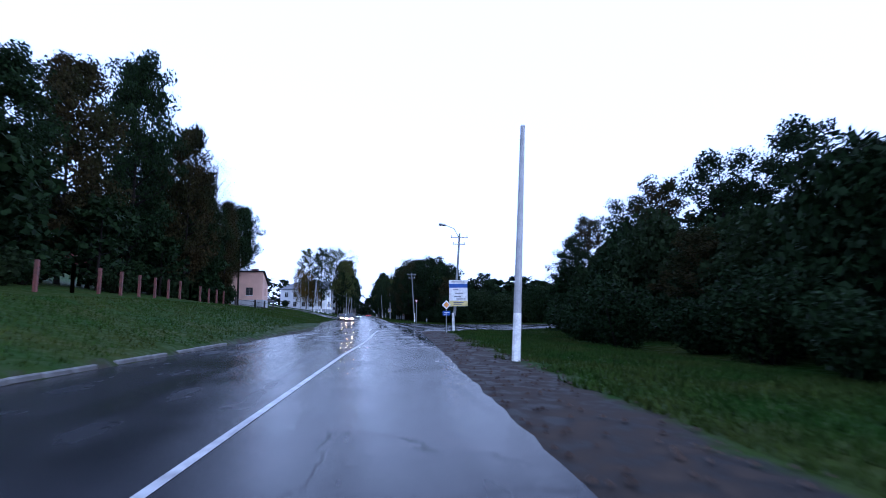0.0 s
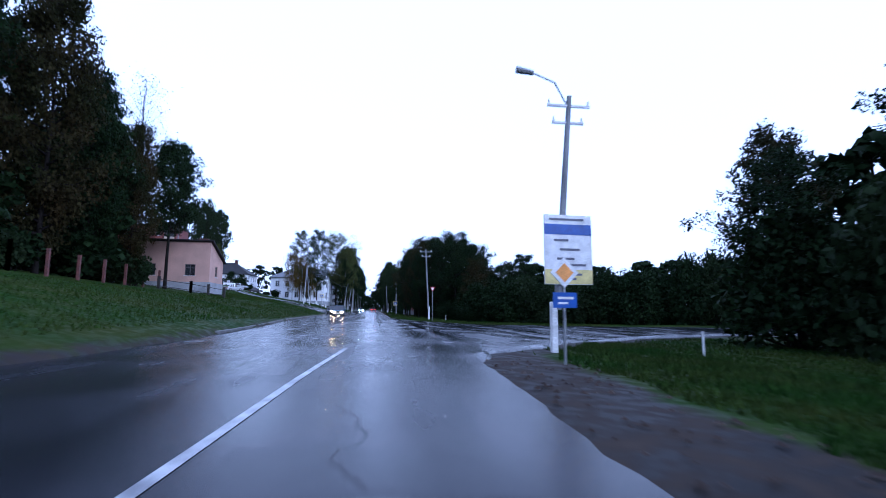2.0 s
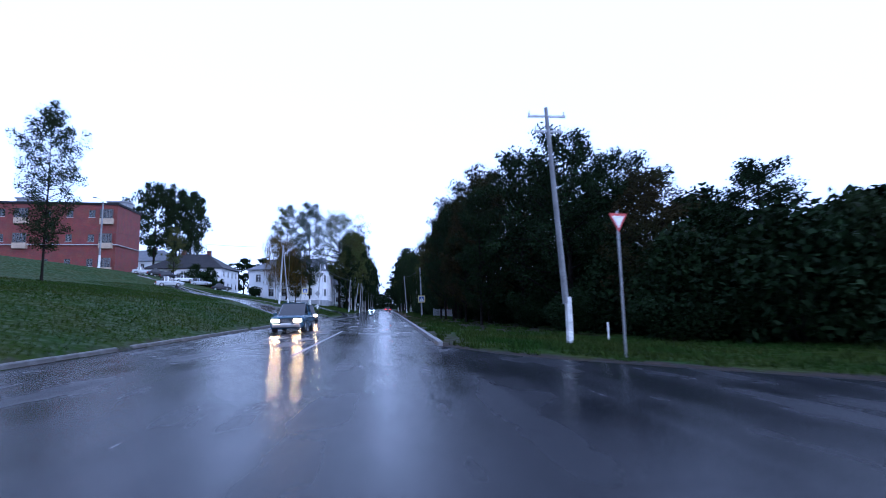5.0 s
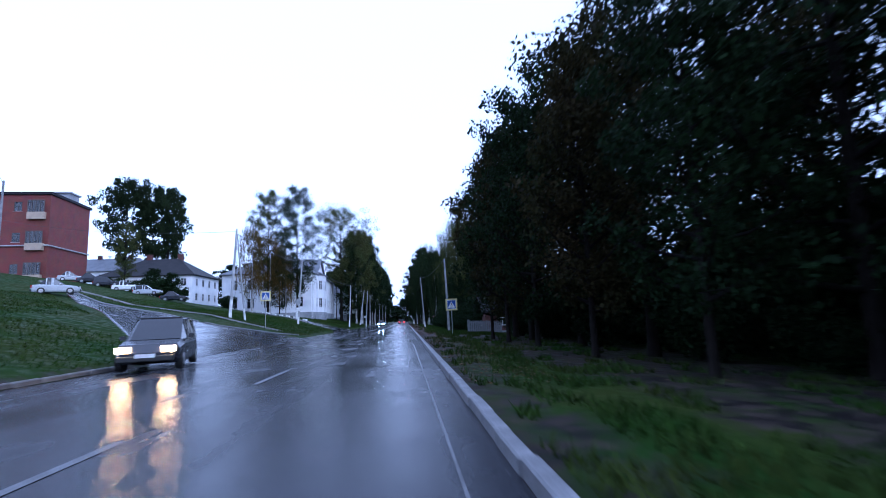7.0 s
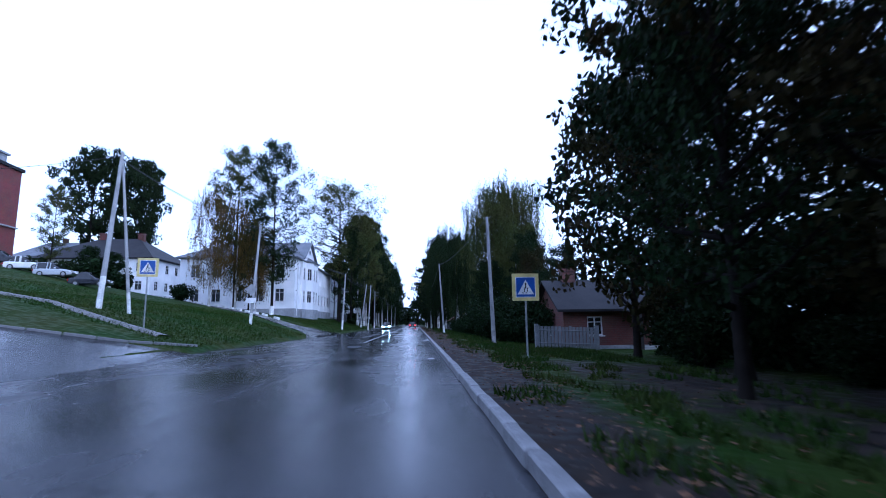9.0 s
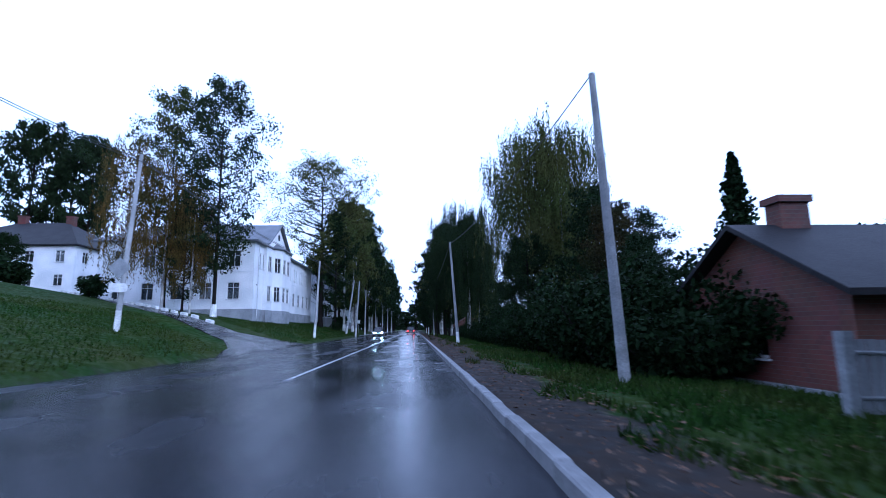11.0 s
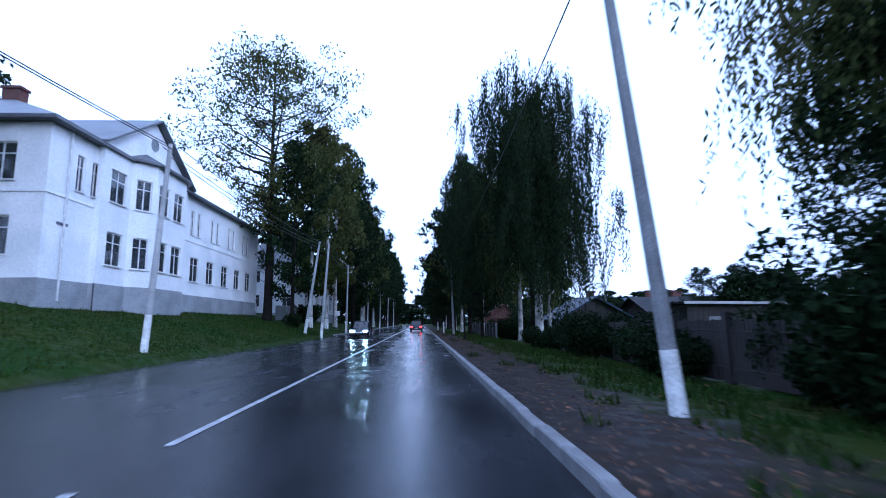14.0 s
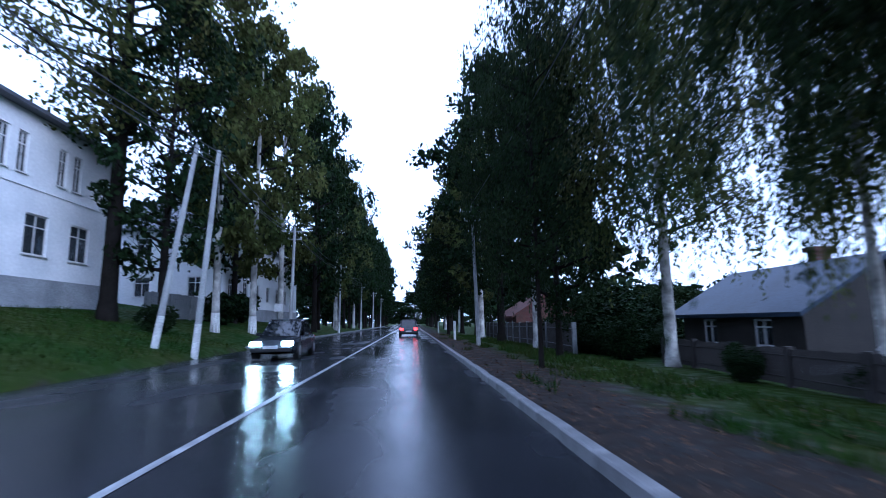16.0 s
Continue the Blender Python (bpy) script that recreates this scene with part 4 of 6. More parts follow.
def wire(a, b, sag):
    cu = bpy.data.curves.new("overhead_wire", "CURVE")
    cu.dimensions, cu.bevel_depth, cu.bevel_resolution = "3D", 0.017, 1
    sp = cu.splines.new("POLY")
    sp.points.add(16)
    for i in range(17):
        t = i / 16
        p = Vector(a).lerp(Vector(b), t) - Vector((0, 0, sag * 4 * t * (1 - t)))
        sp.points[i].co = (*p, 1)
    cu.materials.append(WIRE)
    tagged(new("overhead_wire", cu), "thin black overhead wire between poles", "wire", "overhead wires")


LINE = [(-14.6, 74.7, 11.3), (-10.35, 88.0, 9.6), (-6.95, 116.2, 8.3), (-5.8, 143.6, 8.6), (-6.35, 160.1, 8.6), (-6.35, 185.1, 8.4), (-6.35, 212.1, 8.4)]
for n, (a, b) in enumerate(zip(LINE, LINE[1:])):
    for off, dz in ((-0.12, 0.0), (0.12, -0.22)) if n < 2 else ((-0.3, -0.1), (0.3, -0.1), (0.0, -0.5)):
        wire((a[0] + off, a[1], a[2] + dz), (b[0] + off, b[1], b[2] + dz), 0.5)
wire((-14.6, 74.7, 11.4), (-62, 100, 20), 1.2)
RIGHT = [(7.8, 76.3, 7.9), (6.0, 105.2, 8.2), (6.2, 152, 8.4)]
for a, b in zip(RIGHT, RIGHT[1:]):
    wire(a, b, 0.55)


# ---- signs ----
def plate(parent, name, cx_, z, w, h, y, material, thick=0.02, shape="box", label=""):
    bm = bmesh.new()
    if shape == "box":
        pts = [(cx_ - w / 2, y, z - h / 2), (cx_ + w / 2, y, z - h / 2), (cx_ + w / 2, y, z + h / 2), (cx_ - w / 2, y, z + h / 2)]
    elif shape == "diamond":
        pts = [(cx_, y, z - h / 2), (cx_ + w / 2, y, z), (cx_, y, z + h / 2), (cx_ - w / 2, y, z)]
    elif shape == "up":
        pts = [(cx_ - w / 2, y, z - h / 2), (cx_ + w / 2, y, z - h / 2), (cx_, y, z + h / 2)]
    else:
        pts = [(cx_ - w / 2, y, z + h / 2), (cx_, y, z - h / 2), (cx_ + w / 2, y, z + h / 2)]
    poly(bm, pts, (0, thick, 0))
    return part(name, bm, material, parent, label)


def post(parent, h, r=0.035, x=0.0, y=0.05):
    bm = bmesh.new()
    tube(bm, (x, y, -0.2), (x, y, h), r, r, 10)
    return part("post", bm, STEEL, parent)


def crossing_sign(x, y, zc, turn, size=0.98):
    z = terrain(x, y)
    ob = root("crossing_sign", pose(x, y, z, 0, 0, turn), "blue pedestrian crossing sign in yellow frame on steel post", "road sign", "crossing signs")
    h = zc - z
    post(ob, h + 0.3)
    plate(ob, "frame", 0, h, size, size, 0.0, SIGN_YELLOW, 0.02, label="bright yellow frame")
    plate(ob, "panel", 0, h, size * 0.76, size * 0.76, -0.006, SIGN_WHITE, 0.004)
    plate(ob, "panel", 0, h, size * 0.7, size * 0.7, -0.012, SIGN_BLUE, 0.004, label="blue panel")
    plate(ob, "triangle", 0, h, size * 0.62, size * 0.54, -0.018, SIGN_WHITE, 0.004, "up")
    for dx, dz, w, hh in ((0, 0.02, 0.05, 0.14), (-0.05, -0.1, 0.035, 0.16), (0.06, -0.1, 0.035, 0.16), (0, 0.12, 0.06, 0.06), (-0.1, -0.21, 0.06, 0.03), (0.02, -0.21, 0.06, 0.03)):
        plate(ob, "mark", dx, h + dz, w, hh, -0.023, SIGN_BLACK, 0.003)
    return ob


crossing_sign(7.1, 62.6, 2.35, 3)
crossing_sign(-10.3, 70.4, 4.1, 12, 0.95)

bd = root("direction_board", pose(8.36, -36.8, terrain(8.36, -36.8), 0, 0, 4), "large white, blue and yellow information board on a pole", "sign board")
plate(bd, "panel", 0, 3.3, 1.65, 2.25, 0.0, SIGN_WHITE, 0.04)
plate(bd, "band", 0, 3.95, 1.64, 0.34, -0.008, SIGN_BLUE, 0.006, label="blue band")
plate(bd, "band", 0, 2.42, 1.64, 0.46, -0.008, SIGN_YELLOW, 0.006, label="yellow band")
for zz, x0, w in ((4.28, -0.05, 1.2), (3.6, -0.25, 0.5), (3.3, 0.05, 0.7), (3.0, -0.1, 0.6), (2.8, 0.2, 0.8), (2.5, 0.0, 0.9), (2.35, -0.1, 0.7)):
    plate(bd, "text_bar", x0, zz, w, 0.07, -0.016, SIGN_BACK, 0.004)
for s in (-0.34, -0.16):
    bm = bmesh.new()
    box(bm, s - 0.03, s + 0.03, 0.04, 0.12, 2.3, 4.3)
    part("bracket", bm, STEEL, bd)

pr = root("priority_sign", pose(6.65, -40.7, terrain(6.65, -40.7), 0, 0, 4), "orange and white diamond priority sign above a small blue plate", "road sign")
post(pr, 2.5)
plate(pr, "diamond", 0, 2.15, 0.72, 0.72, 0.0, SIGN_WHITE, 0.02, "diamond")
plate(pr, "centre", 0, 2.15, 0.46, 0.46, -0.006, SIGN_ORANGE, 0.004, "diamond", "orange centre")
plate(pr, "plate", 0, 1.5, 0.6, 0.36, 0.0, SIGN_BLUE, 0.02, label="blue plate")
plate(pr, "text_bar", 0.02, 1.55, 0.4, 0.06, -0.005, SIGN_WHITE, 0.003)
plate(pr, "text_bar", -0.05, 1.43, 0.25, 0.05, -0.005, SIGN_WHITE, 0.003)

yi = root("yield_sign", pose(9.0, 5.8, terrain(9.0, 5.8), 0, 0, 10), "red and white triangular give-way sign", "road sign")
post(yi, 4.1)
plate(yi, "panel", 0, 3.75, 0.6, 0.54, 0.0, SIGN_RED, 0.02, "down")
plate(yi, "panel", 0, 3.77, 0.4, 0.35, -0.006, SIGN_WHITE, 0.004, "down")

for x, y, zc, w, h in ((-7.9, 162, 2.6, 0.6, 0.6),):
    sg = root("small_sign", pose(x, y, terrain(x, y), 0, 0, 5), "small pale sign on a thin post", "road sign")
    post(sg, zc + 0.3 - terrain(x, y), 0.025)
    plate(sg, "panel", 0, zc - terrain(x, y), w, h, 0, SIGN_WHITE, 0.02)
ps = root("pole_sign", pose(-10.9, 88.0, terrain(-10.95, 88.2), 0, 0, 8), "grey diamond sign and pale plate strapped to a pole", "road sign")
plate(ps, "diamond", 0, 2.95, 1.0, 1.0, -0.06, STEEL, 0.02, "diamond", "grey diamond plate")
plate(ps, "plate", 0, 2.0, 0.8, 0.42, -0.06, SIGN_WHITE, 0.02, label="pale plate")
for zz in (2.0, 2.95):
    bm = bmesh.new()
    tube(bm, (-0.02, 0.17, zz - 0.03), (-0.02, 0.17, zz + 0.03), 0.2, 0.2, 12)
    part("strap", bm, STEEL, ps)
mb = root("meter_box", pose(14.6, 156, terrain(14.6, 156), 0, 0, 0), "pale grey metal utility cabinet on legs", "cabinet")
bm = bmesh.new()
box(bm, -0.24, 0.24, -0.2, 0.2, 0.4, 1.7)
soften(bm, 0.02, 1)
part("body", bm, SIGN_WHITE, mb)
for s in (-0.18, 0.18):
    bm = bmesh.new()
    box(bm, s - 0.03, s + 0.03, -0.03, 0.03, -0.1, 0.5)
    part("leg", bm, STEEL, mb)
for x, y, h in ((11.6, 12.6, 0.8), (14.2, -35.0, 0.9), (5.7, 160, 1.4), (5.9, 186, 1.4)):
    mk = root("marker_post", pose(x, y, terrain(x, y)), "short whitewashed marker post in the grass", "post", "marker posts")
    bm = bmesh.new()
    w = 0.035 + 0.05 * (h > 1)
    box(bm, -w, w, -w, w, -0.1, h)
    soften(bm, 0.012, 1)
    part("shaft", bm, WHITEWASH, mk)


# ---- houses ----
def wall_mesh(length, height, thick, holes):
    """A wall from the origin along x, its outer face at y = 0, inner face at y = thick, with rectangular holes (x0, x1, z0, z1)."""
    bm = bmesh.new()
    us = sorted({0, length, *[h[0] for h in holes], *[h[1] for h in holes]})
    vs = sorted({0, height, *[h[2] for h in holes], *[h[3] for h in holes]})

    def quad(*p):
        bm.faces.new([bm.verts.new(q) for q in p])

    for a, b in zip(us, us[1:]):
        for c, d in zip(vs, vs[1:]):
            if not any(h[0] <= a and b <= h[1] and h[2] <= c and d <= h[3] for h in holes):
                quad((a, 0, c), (b, 0, c), (b, 0, d), (a, 0, d))
                quad((b, thick, c), (a, thick, c), (a, thick, d), (b, thick, d))
    for a, b, c, d in holes:
        quad((a, 0, c), (a, thick, c), (b, thick, c), (b, 0, c))
        quad((a, 0, d), (b, 0, d), (b, thick, d), (a, thick, d))
        quad((a, 0, c), (a, 0, d), (a, thick, d), (a, thick, c))
        quad((b, 0, c), (b, thick, c), (b, thick, d), (b, 0, d))
    quad((0, 0, height), (length, 0, height), (length, thick, height), (0, thick, height))
    quad((0, 0, 0), (0, 0, height), (0, thick, height), (0, thick, 0))
    quad((length, 0, 0), (length, thick, 0), (length, thick, height), (length, 0, height))
    bmesh.ops.remove_doubles(bm, verts=bm.verts, dist=1e-4)
    return bm


def add_window(parent, m, w, h, frame_mat=FRAME, sill=True, panes=2, curtain=False):
    """m: the pose of the hole's lower left outer corner in the parent; the window sits 8 cm behind the outer face."""
    t = 0.07
    cols = [(w * i / panes + (t if i == 0 else 0.035), w * (i + 1) / panes - (t if i == panes - 1 else 0.035)) for i in range(panes)]
    bm = wall_mesh(w, h, 0.07, [(a, b, c, d) for a, b in cols for c, d in ((t, h * 0.68), (h * 0.68 + 0.05, h - t))])
    bmesh.ops.remove_doubles(bm, verts=bm.verts, dist=1e-4)
    bmesh.ops.translate(bm, verts=bm.verts, vec=(0, 0.08, 0))
    win = part("window", bm, frame_mat, parent)
    win.matrix_basis = m
    for i in range(panes):
        bm = bmesh.new()
        box(bm, w * i / panes + 0.03, w * (i + 1) / panes - 0.03, 0.11, 0.12, 0.04, h - 0.04)
        part("pane", bm, GLASS, win)
    if sill:
        bm = bmesh.new()
        box(bm, -0.08, w + 0.08, -0.09, 0.08, -0.06, -0.003)
        part("sill", bm, FRAME, win)
    if curtain:
        bm = bmesh.new()
        box(bm, 0.05, w * 0.45, 0.26, 0.27, 0.05, h - 0.05)
        part("curtain", bm, CURTAIN, win, "pale curtain")
    return win


def add_wall(parent, m, length, height, material, wins, thick=0.35, plinth=0.0, plinth_in=0.0, plinth_mat=PLINTH, frame_mat=FRAME, name="wall"):
    """wins: (x, z, w, h) in the wall's own plane."""
    ob = part(name, wall_mesh(length, height, thick, [(x, x + w, z, z + h) for x, z, w, h in wins]), material, parent)
    ob.matrix_basis = m
    for i, (x, z, w, h) in enumerate(wins):
        add_window(parent, m @ Matrix.Translation((x, 0, z)), w, h, frame_mat, panes=3 if w > 1.7 else 2, curtain=i % 3 == 1)
    if plinth:
        bm = bmesh.new()
        box(bm, -0.08 + plinth_in, length + 0.08 - plinth_in, -0.08, -0.004, -0.8, plinth)
        p = part("plinth", bm, plinth_mat, parent, "grey rendered plinth")
        p.matrix_basis = m
    return ob


def hip_roof(parent, x0, x1, y0, y1, z, rise, inset, over, material, label=""):
    bm = bmesh.new()
    x0, x1, y0, y1 = x0 - over, x1 + over, y0 - over, y1 + over
    if y1 - y0 >= x1 - x0:
        xm = (x0 + x1) / 2
        ridge = ((xm, y0 + inset, z + rise), (xm, y1 - inset, z + rise))
        a, b, c, d = (x0, y0, z), (x1, y0, z), (x1, y1, z), (x0, y1, z)
    else:
        ym = (y0 + y1) / 2
        ridge = ((x1 - inset, ym, z + rise), (x0 + inset, ym, z + rise))
        a, b, c, d = (x1, y0, z), (x1, y1, z), (x0, y1, z), (x0, y0, z)
    up = [bm.verts.new(p) for p in (a, b, c, d, *ridge)]
    dn = [bm.verts.new((p[0], p[1], p[2] - 0.18)) for p in (a, b, c, d)]
    for f in ((0, 1, 4), (1, 2, 5, 4), (2, 3, 5), (3, 0, 4, 5)):
        bm.faces.new([up[i] for i in f])
    for i in range(4):
        bm.faces.new((dn[i], dn[(i + 1) % 4], up[(i + 1) % 4], up[i]))
    bm.faces.new(dn[::-1])
    bmesh.ops.recalc_face_normals(bm, faces=bm.faces)
    return part("roof", bm, material, parent, label)


def gable_roof(parent, x0, x1, y0, y1, z, rise, over, material, along="y", thick=0.14):
    bm = bmesh.new()
    if along == "y":
        xm, s = (x0 + x1) / 2, rise / ((x1 - x0) / 2)
        for sx, xe in ((-1, x0 - over), (1, x1 + over)):
            poly(bm, [(xm, y0 - over, z + rise), (xe, y0 - over, z - over * s), (xe, y1 + over, z - over * s), (xm, y1 + over, z + rise)], (0, 0, thick))
    else:
        ym, s = (y0 + y1) / 2, rise / ((y1 - y0) / 2)
        for ye in (y0 - over, y1 + over):
            poly(bm, [(x0 - over, ym, z + rise), (x0 - over, ye, z - over * s), (x1 + over, ye, z - over * s), (x1 + over, ym, z + rise)], (0, 0, thick))
    return part("roof", bm, material, parent)


def chimney(parent, x, y, z0, z1, w=0.55, material=OLD_BRICK):
    bm = bmesh.new()
    box(bm, x - w, x + w, y - w * 0.7, y + w * 0.7, z0, z1)
    box(bm, x - w - 0.08, x + w + 0.08, y - w * 0.7 - 0.08, y + w * 0.7 + 0.08, z1, z1 + 0.18)
    return part("chimney", bm, material, parent, "brick chimney")


def facing(x, y, z, turn):
    return pose(x, y, z, 0, 0, turn)


# the long white two-storey house
WB = 2.3
house = root("apartment_house", pose(-15.4, 121.4, WB, 0, 0, 0), "long white plastered two-storey house with grey hip roof and gabled bay", "house")
LEN, DEP, EAVE = 31.5, 17.2, 9.3
low, upp, wh = 2.45, 6.15, 1.95
ww = 1.5
fw = [(1.65, upp, 0.62, wh), (2.85, upp, 0.62, wh)]
fw += [(y - 121.752 - ww / 2, low, ww, wh) for y in (137.6, 140.6, 143.8, 146.9, 150.0)]
fw += [(y - 121.752 + k, upp, 0.62, wh) for y in (137.4, 141.2, 145.0, 148.8) for k in (-0.85, 0.3)]
# front wall runs along +y, faces +x
add_wall(house, facing(0, 0.352, 0, 90), LEN - 0.704, EAVE, PLASTER, fw, plinth=1.35, plinth_in=-0.27)
add_wall(house, facing(-DEP, 0, 0, 0), DEP, EAVE, PLASTER, [(x, z, 1.35, wh) for x in (1.6, 4.8, 8.0, 11.2, 14.3) for z in (low, upp)], plinth=1.35)
add_wall(house, facing(0, LEN, 0, 180), DEP, EAVE, PLASTER, [(x, z, 1.3, wh) for x in (3, 8, 13) for z in (low, upp)], plinth=1.35)
add_wall(house, facing(-DEP, LEN - 0.352, 0, -90), LEN - 0.704, EAVE, PLASTER, [(x, z, 1.3, wh) for x in range(2, 30, 4) for z in (low, upp)], plinth=1.35)
# gabled bay
by0, by1, bx = 125.0 - 121.4, 135.0 - 121.4, 0.35
add_wall(house, facing(bx, by0, 0, 90), by1 - by0, EAVE + 0.25, PLASTER, [(0.75, z, ww, wh) for z in (low, upp)], plinth=1.35, name="bay_wall")
for yy in (by0, by1 - 0.34):
    bm = bmesh.new()
    box(bm, 0.002, bx - 0.002, yy + 0.002, yy + 0.338, 1.35, EAVE + 0.248)
    part("bay_side", bm, PLASTER, house)
    bm = bmesh.new()
    box(bm, 0.002, bx + 0.07, yy - 0.08, yy + 0.42, -0.8, 1.347)
    part("plinth", bm, PLINTH, house)
# polygonal oriel on the gabled front
o0, o1, o2, o3, ox = 127.7 - 121.4, 129.0 - 121.4, 132.9 - 121.4, 134.2 - 121.4, 1.25
top = EAVE + 0.05
for (xa, ya), (xb, yb), wins in (((bx, o0), (ox, o1), [(0.32, 0.95)]), ((ox, o1), (ox, o2), [(0.3, 1.35), (2.25, 1.35)]), ((ox, o2), (bx, o3), [(0.3, 0.95)])):
    turn = math.degrees(math.atan2(yb - ya, xb - xa))
    add_wall(house, facing(xa, ya, 0, turn), math.dist((xa, ya), (xb, yb)), top, PLASTER, [(wx, z, w, wh) for wx, w in wins for z in (low, upp)], thick=0.2, plinth=1.35, plinth_in=0.08, name="oriel_wall")
bm = bmesh.new()
eave = [bm.verts.new(p) for p in ((bx, o0 - 0.45, top), (ox + 0.35, o1 - 0.2, top), (ox + 0.35, o2 + 0.2, top), (bx, o3 + 0.45, top))]
low_eave = [bm.verts.new((v.co.x, v.co.y, top - 0.14)) for v in eave]
peak = [bm.verts.new(p) for p in ((bx + 0.01, o1 + 0.1, top + 0.75), (bx + 0.01, o2 - 0.1, top + 0.75))]
for f in ((eave[0], eave[1], peak[0]), (eave[1], eave[2], peak[1], peak[0]), (eave[2], eave[3], peak[1]), low_eave[::-1],
          *[(low_eave[i], low_eave[i + 1], eave[i + 1], eave[i]) for i in range(3)]):
    bm.faces.new(f)
bmesh.ops.recalc_face_normals(bm, faces=bm.faces)
part("canopy", bm, SLATE, house, "small slate roof over the oriel")
bm = bmesh.new()
gy = (by0 + by1) / 2
poly(bm, [(bx - 0.02, by0, EAVE + 0.25), (bx - 0.02, by1, EAVE + 0.25), (bx - 0.02, gy, EAVE + 3.3)], (-0.3, 0, 0))
part("gable", bm, PLASTER, house)
gable_roof(house, -7.0, bx, by0, by1, EAVE + 0.25, 3.15, 0.45, SLATE, along="x")
bm = bmesh.new()
tube(bm, (bx - 0.05, gy, EAVE + 1.75), (bx + 0.05, gy, EAVE + 1.75), 0.42, 0.42, 20)
part("round_window", bm, GLASS, house, "small round attic window")
hip_roof(house, -DEP, 0, 0, LEN, EAVE, 4.7, 8.5, 0.55, SLATE)
for x, y, z in ((-8.6, 8.0, 5.3), (-6.0, 20, 4.9), (-11, 25, 4.6)):
    chimney(house, x, y, EAVE + 2.4, EAVE + z)
bm = bmesh.new()
box(bm, -DEP - 0.02, 0.05, -0.05, -0.003, 5.55, 5.68)
part("string_course", bm, PLASTER, house)
bm = bmesh.new()
box(bm, 0.003, 0.05, 0, by0, 5.55, 5.68)
part("string_course", bm, PLASTER, house)
bm = bmesh.new()
box(bm, 0.003, 0.05, by1, LEN, 5.55, 5.68)
part("string_course", bm, PLASTER, house)
bm = bmesh.new()
box(bm, 0.003, 0.03, 0.9, 1.7, 4.1, 4.25)
part("name_plate", bm, SIGN_BACK, house, "small dark wall plate")
for y in (1.3, by1 + 0.35, LEN - 0.5):
    bm = bmesh.new()
    tube(bm, (0.12, y, 0.3), (0.12, y, EAVE - 0.1), 0.05, 0.05, 8)
    part("drainpipe", bm, FRAME, house)
bm = bmesh.new()
box(bm, -DEP + 0.4, -0.4, 0.4, LEN - 0.4, 0.1, 0.2)
part("floor_slab", bm, CONCRETE, house)


def plain_house(name, x, y, z, L, D, eave, rise, mats, label, storeys=2, turn=0, win=(1.2, 1.6), gap=3.0, roof="hip", plinth=0.7, frame_mat=FRAME, chim=True):
    """Local x along the length, y into the depth; front wall faces -y."""
    wallm, roofm = mats
    ob = root(name, pose(x, y, z, 0, 0, turn), label, "house")
    sh = (eave - plinth) / storeys

    def row(length):
        n = max(1, int((length - 1) / gap))
        return [(length * (i + 0.5) / n - win[0] / 2, plinth + sh * s + sh * 0.26, win[0], min(win[1], sh * 0.55)) for i in range(n) for s in range(storeys)]

    add_wall(ob, facing(0, 0, 0, 0), L, eave, wallm, row(L), plinth=plinth, frame_mat=frame_mat)
    add_wall(ob, facing(L, 0.352, 0, 90), D - 0.704, eave, wallm, row(D - 0.704), plinth=plinth, frame_mat=frame_mat)
    add_wall(ob, facing(L, D, 0, 180), L, eave, wallm, row(L)[:2], plinth=plinth, frame_mat=frame_mat)
    add_wall(ob, facing(0, D - 0.352, 0, -90), D - 0.704, eave, wallm, row(D - 0.704)[:2], plinth=plinth, frame_mat=frame_mat)
    if roof == "hip":
        hip_roof(ob, 0, L, 0, D, eave, rise, min(L, D) * 0.45, 0.5, roofm)
    elif roof == "shed":
        bm = bmesh.new()
        box(bm, 0, L, 0.003, 0.3, eave, eave + rise)
        part("parapet", bm, wallm, ob)
        for k in (0.0, L - 0.3):
            bm = bmesh.new()
            poly(bm, [(k, 0.302, eave), (k, D, eave), (k, 0.302, eave + rise * (1 - 0.3 / D))], (0.3, 0, 0))
            part("gable", bm, wallm, ob)
        bm = bmesh.new()
        poly(bm, [(-0.35, -0.4, eave + rise * (1 + 0.4 / D)), (L + 0.35, -0.4, eave + rise * (1 + 0.4 / D)), (L + 0.35, D + 0.4, eave - rise * 0.4 / D), (-0.35, D + 0.4, eave - rise * 0.4 / D)], (0, 0, 0.14))
        part("roof", bm, roofm, ob)
    else:
        along = "x" if roof == "gable_x" else "y"
        gable_roof(ob, 0, L, 0, D, eave, rise, 0.45, roofm, along)
        for k in (0.0, (L if along == "x" else D) - 0.2):
            bm = bmesh.new()
            if along == "x":
                poly(bm, [(k, 0, eave), (k, D, eave), (k, D / 2, eave + rise)], (0.2, 0, 0))
            else:
                poly(bm, [(0, k, eave), (L, k, eave), (L / 2, k, eave + rise)], (0, 0.2, 0))
            part("gable", bm, wallm, ob)
    if chim:
        chimney(ob, L * 0.35, D * 0.5, eave + rise * 0.6, eave + rise + 0.9)
        chimney(ob, L * 0.7, D * 0.5, eave + rise * 0.6, eave + rise + 0.8)
    bm = bmesh.new()
    box(bm, 0.36, L - 0.36, 0.36, D - 0.36, 0.05, 0.15)
    part("floor_slab", bm, CONCRETE, ob)
    return ob


